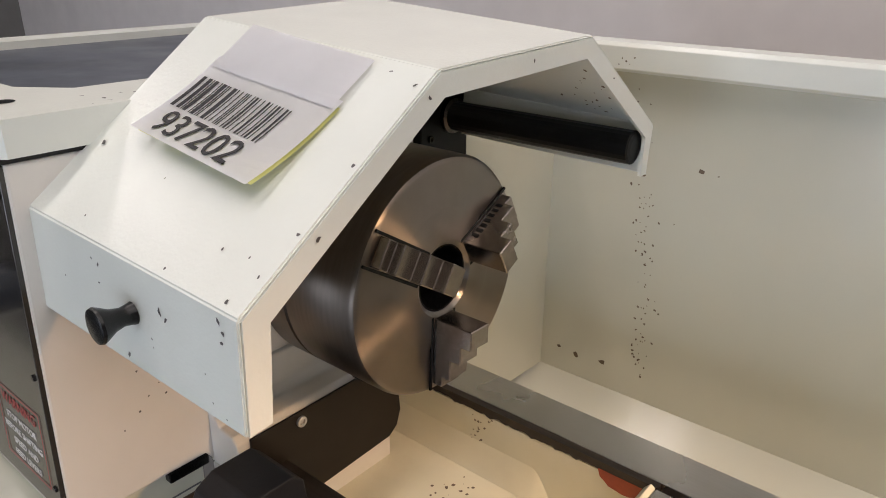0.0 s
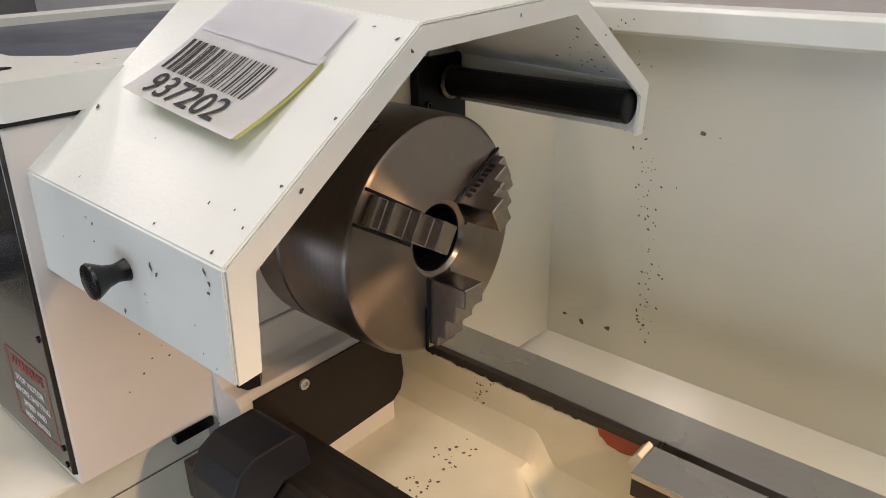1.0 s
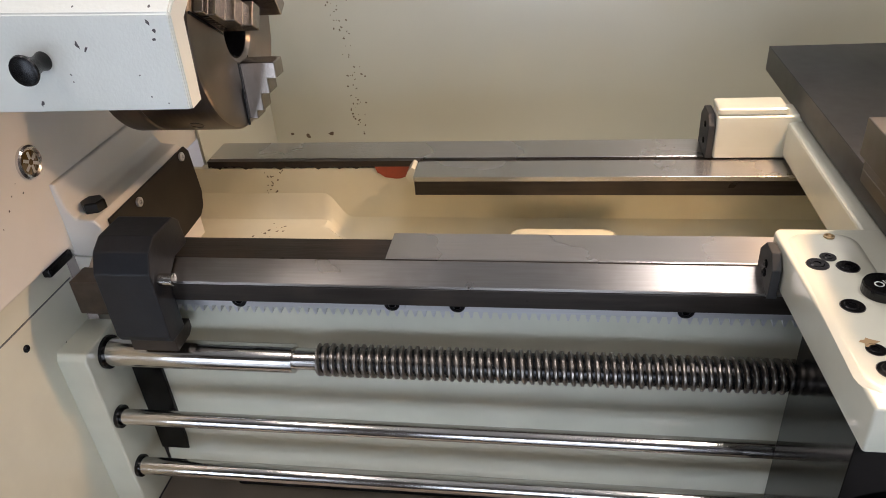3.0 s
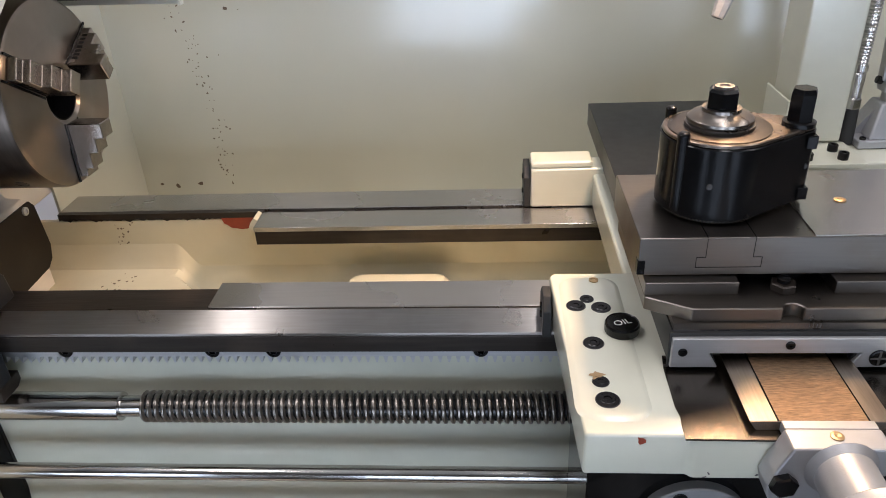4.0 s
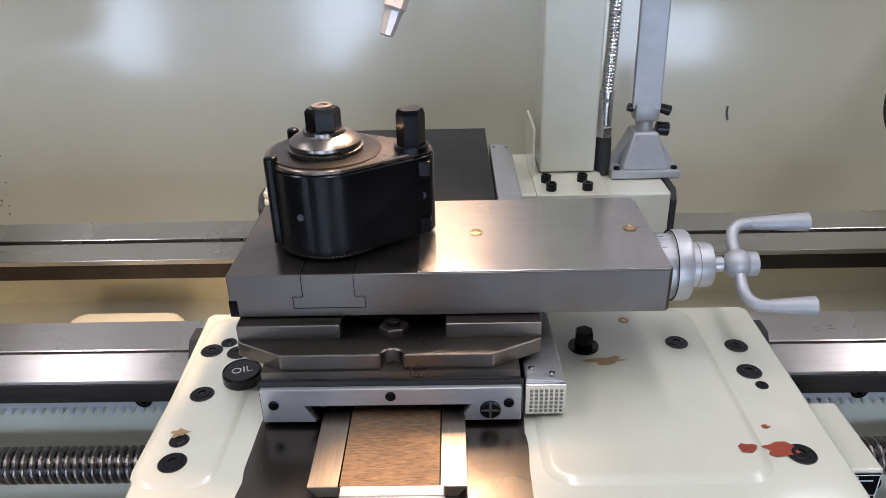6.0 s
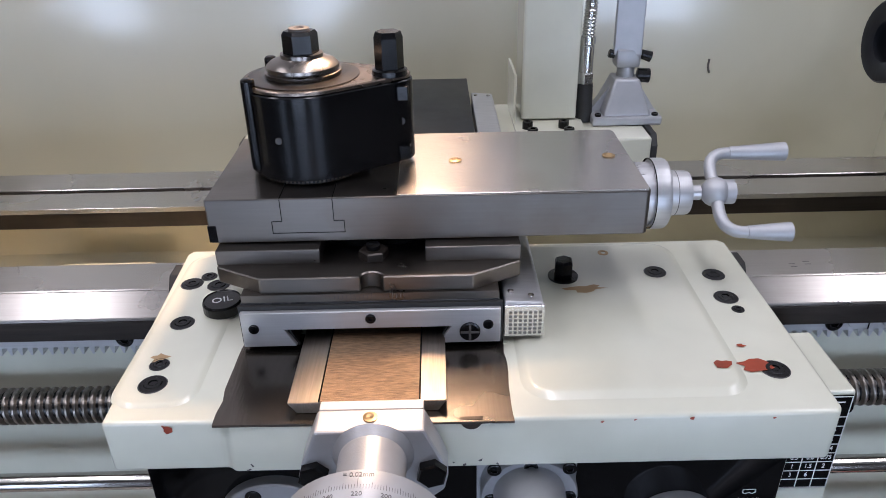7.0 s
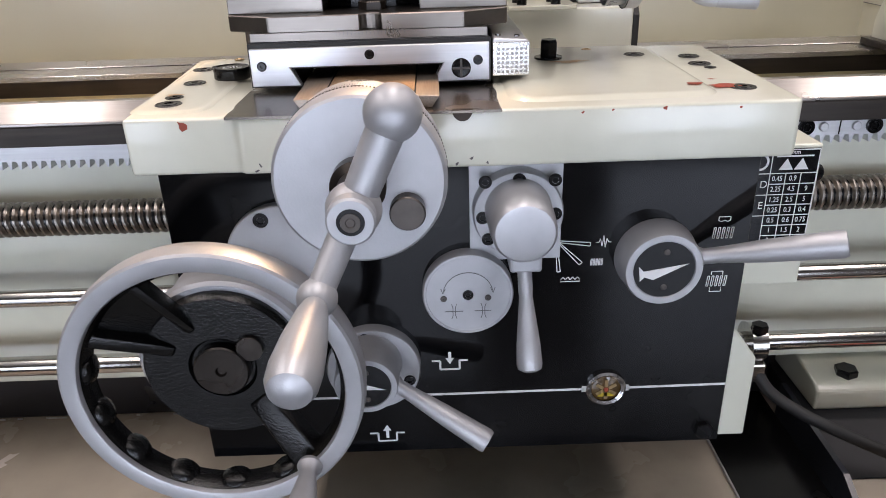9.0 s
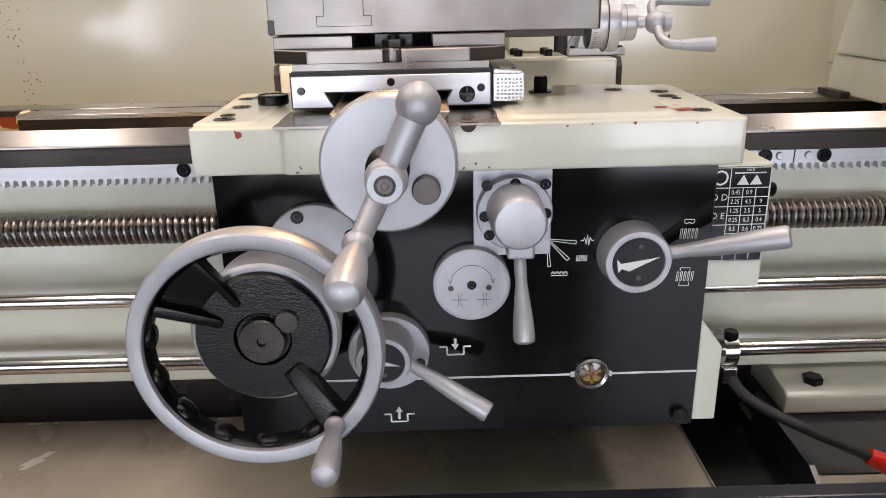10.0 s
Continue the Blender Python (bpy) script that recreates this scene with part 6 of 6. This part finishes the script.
# round direction dial
dd = thing("direction_dial", (0.1485, AY, 0.765), "flat aluminium dial with engraved direction arrows", "dial", at=(-0.001, 0.003, 0.0005))
part("disc", lathe([(0.0355, AY - 0.0002), (0.0355, -0.0590), (0.0345, -0.0605), (0.033, -0.0605), (0.0325, -0.0600), (0, -0.0600)], (0.1485, 0, 0.8025), "y", 56), SILVER, dd, "", True)
M3 = flat_y(0.1485, -0.0602, 0.8025)
part("engraving", strokes(polyline(arc(0, 0, 0.0195, 170, 10)) + polyline([(-0.021, 0.006), (-0.0195, 0.0015), (-0.0175, 0.006)]) + polyline([(0.021, 0.006), (0.0195, 0.0015), (0.0175, 0.006)]) + [((-0.018, -0.0145), (-0.004, -0.0145)), ((0.005, -0.0145), (0.018, -0.0145))] + polyline([(-0.013, -0.008), (-0.012, -0.011), (-0.012, -0.018), (-0.013, -0.021)]) + polyline([(-0.009, -0.008), (-0.010, -0.011), (-0.010, -0.018), (-0.009, -0.021)]) + polyline([(0.010, -0.008), (0.011, -0.011), (0.011, -0.018), (0.010, -0.021)]) + polyline([(0.014, -0.008), (0.013, -0.011), (0.013, -0.018), (0.014, -0.021)]), 0.0006, M3), GREYINK, dd)
part("centre_screw", socket_screw((0.1485, -0.0600, 0.8025), "y", -1, 0.0042, 0.0012), BLACKOX, dd)
for x in (-0.019, 0.0155):
    part("dial_screw", slot_screw((0.1485 + x, -0.0600, 0.7995), "y", -1, 0.0026, 0.001), CHIP, dd)


def selector(name, c, r, y0, y1, turn, label):
    """A round silver selector knob with a black face and a white pointer."""
    t = thing(name, (c[0], AY, c[1] - r), label, "selector")
    part("knob", lathe([(r * 1.04, y0), (r * 1.04, y0 - 0.003), (r, y0 - 0.006), (r * 0.985, y1 + 0.003), (r * 0.94, y1), (r * 0.78, y1), (r * 0.76, y1 + 0.0012), (0, y1 + 0.0012)], (c[0], 0, c[1]), "y", 52), SILVER, t, "", True)
    part("face", lathe([(r * 0.755, y1 + 0.0008), (0, y1 + 0.0008)], (c[0], 0, c[1]), "y", 40), APRONP, t, "black round face")
    bm = prism([(-0.62 * r, -0.20 * r), (-0.60 * r, 0.22 * r), (-0.50 * r, 0.06 * r), (0.62 * r, 0.05 * r), (-0.30 * r, -0.22 * r), (-0.50 * r, -0.10 * r)], 0, 0.0003, "z")
    bmesh.ops.transform(bm, matrix=flat_y(c[0], y1 + 0.0006, c[1], turn), verts=bm.verts)
    part("pointer", bm, WHITEINK, t, "white pointer arrow")
    for s in (0.48, -0.48):
        part("face_screw", slot_screw((c[0] + 0.03 * r, y1 + 0.0008, c[1] + s * r), "y", -1, 0.0024, 0.001), CHIP, t)
    return t


sel = selector("half_nut_selector", (0.2885, 0.8265), 0.0305, AY - 0.0002, -0.072, 10, "silver half-nut selector knob with white arrow")
part("lever", turned([(0.0075, 0.0), (0.0062, 0.003), (0.0062, 0.014), (0.0085, 0.045), (0.0100, 0.096), (0.0088, 0.099), (0, 0.0995)], (0.3185, -0.060, 0.831), (0.400, -0.103, 0.8585), 26), SILVER, sel, "long tapered lever", True)
low = thing("feed_selector_flange", (0.068, AY, 0.69), "silver round flange of the lower selector", "flange", at=(0, 0.004, 0.003))
part("flange", lathe([(0.0385, AY - 0.0002), (0.0385, -0.0585), (0.0375, -0.060), (0.02, -0.060)], (0.0695, 0, 0.7315), "y", 48), SILVER, low, "", True)
for a in (100, 220, 340):
    part("flange_screw", socket_screw((0.0695 + 0.031 * math.cos(radians(a)), -0.0595, 0.7315 + 0.031 * math.sin(radians(a))), "y", -1, 0.0048, 0.0018), BLACKOX, low)
sel2 = selector("feed_selector", (0.0665, 0.743), 0.0255, -0.0565, -0.090, -18, "silver feed selector knob with white arrow")
part("lever", turned([(0.0072, 0.0), (0.0058, 0.003), (0.0058, 0.012), (0.0080, 0.045), (0.0095, 0.082), (0.0085, 0.0845), (0, 0.085)], (0.0885, -0.078, 0.736), (0.167, -0.112, 0.697), 26), SILVER, sel2, "tapered lever", True)

for e in (apron, lv, dd, sel, low, sel2):
    e.scale = (0.986, 1, 0.974)
    e.location = (0.986 * e.location.x + 0.002, e.location.y, 0.974 * e.location.z + 0.0254)

sel.location.x += 0.005

# thread chart on its box
chart = thing("thread_chart_box", (0.41, 0.03, 0.76), "cream box with a black and white thread chart plate", "chart", at=(-0.007, -0.008, 0.012))
part("box", box(0.345, 0.4465, 0.022, 0.10, 0.757, 0.884, 0.002), CREAM, chart)
pl = part("plate", box(0.348, 0.4445, 0.0205, 0.0219, 0.786, 0.881, 0.0003, 1), APRONP, chart, "black printed chart plate")
PC = flat_y(0, 0.0203, 0)
XS = (0.4055, 0.4185, 0.431, 0.4432)
ZS = [0.880 - 0.0195] + [0.8605 - 0.0092 * k for k in range(1, 9)]
lines = [((x, 0.7868), (x, 0.880)) for x in XS[:1]] + [((x, 0.7868), (x, 0.8605)) for x in XS[1:3]] + [((0.4055, z), (0.4432, z)) for z in ZS] + [((0.349, z), (0.4055, z)) for z in (0.8605, 0.842, 0.8235)]
part("grid", strokes(lines + polyline([(0.349, 0.7868), (0.4437, 0.7868), (0.4437, 0.8803), (0.349, 0.8803), (0.349, 0.7868)]), 0.0008, PC), WHITEINK, pl)
CELLS = (("0.45", "0.9", ""), ("2.25", "4.5", "9"), ("1.25", "2.5", "5"), ("0.25", "0.3", "0.4"), ("0.5", "0.6", "0.75"), ("1", "1.5", "2"), ("3", "6", ""))
for r, row in enumerate(CELLS):
    for c, w in enumerate(row):
        if w:
            lettering("chart_number", w, 0.0064, flat_y((XS[c] + XS[c + 1]) / 2, 0.0202, 0.8605 - 0.0092 * (r + 0.5)), WHITEINK, pl, wide=0.8)
for w, z in (("O D", 0.851), ("O E", 0.8325)):
    lettering("chart_letters", w, 0.0090, flat_y(0.3965, 0.0202, z), WHITEINK, pl)
part("cutter_symbol", merge(prism([(0.412, 0.8635), (0.4235, 0.8635), (0.4178, 0.873)], 0.0199, 0.0204, "y"), prism([(0.4245, 0.8635), (0.436, 0.8635), (0.4302, 0.873)], 0.0199, 0.0204, "y"), strokes([((0.409, 0.875), (0.439, 0.875))], 0.0012, PC)), WHITEINK, pl)
lettering("chart_unit", "mm", 0.005, flat_y(0.424, 0.0202, 0.8782), WHITEINK, pl)
part("gear_symbol", strokes(polyline(arc(0.396, 0.8705, 0.0065, 0, 360)), 0.0018, PC), WHITEINK, pl)
part("chart_bolt", rod((0.446, 0.045, 0.853), (0.461, 0.045, 0.851), 0.0085, 0.007, cap=0.002), BLACKOX, chart)

# start lever on the control rod
st = thing("start_lever", (0.5, 0.09, 0.5), "black bent start lever with a red plastic grip", "lever", at=(0.007, -0.006, 0.009))
part("clamp", lathe([(0.0104, 0.436), (0.0215, 0.436), (0.0215, 0.452), (0.0104, 0.452)], (0, 0.104, 0.6485), "x", 36), BRIGHT, st, "bright clamp ring", True)
part("clamp_tab", box(0.436, 0.452, 0.082, 0.098, 0.612, 0.633, 0.002), BRIGHT, st)
part("clamp_bolt", hexagon((0.444, 0.094, 0.667), "z", 1, 0.0085, 0.008), BLACKOX, st)
part("stem", tube([(0.445, 0.090, 0.624), (0.455, 0.076, 0.606), (0.478, 0.055, 0.594), (0.52, 0.036, 0.578), (0.592, 0.018, 0.549)], 0.0062, 16, step=0.006), RUBBER, st, "black bent stem", True)
part("grip", turned([(0, 0), (0.009, 0.0), (0.0095, 0.003), (0.0125, 0.035), (0.0135, 0.07), (0.011, 0.078), (0, 0.08)], (0.580, 0.020, 0.554), (0.67, -0.002, 0.518), 28), REDPLASTIC, st, "red plastic grip", True)
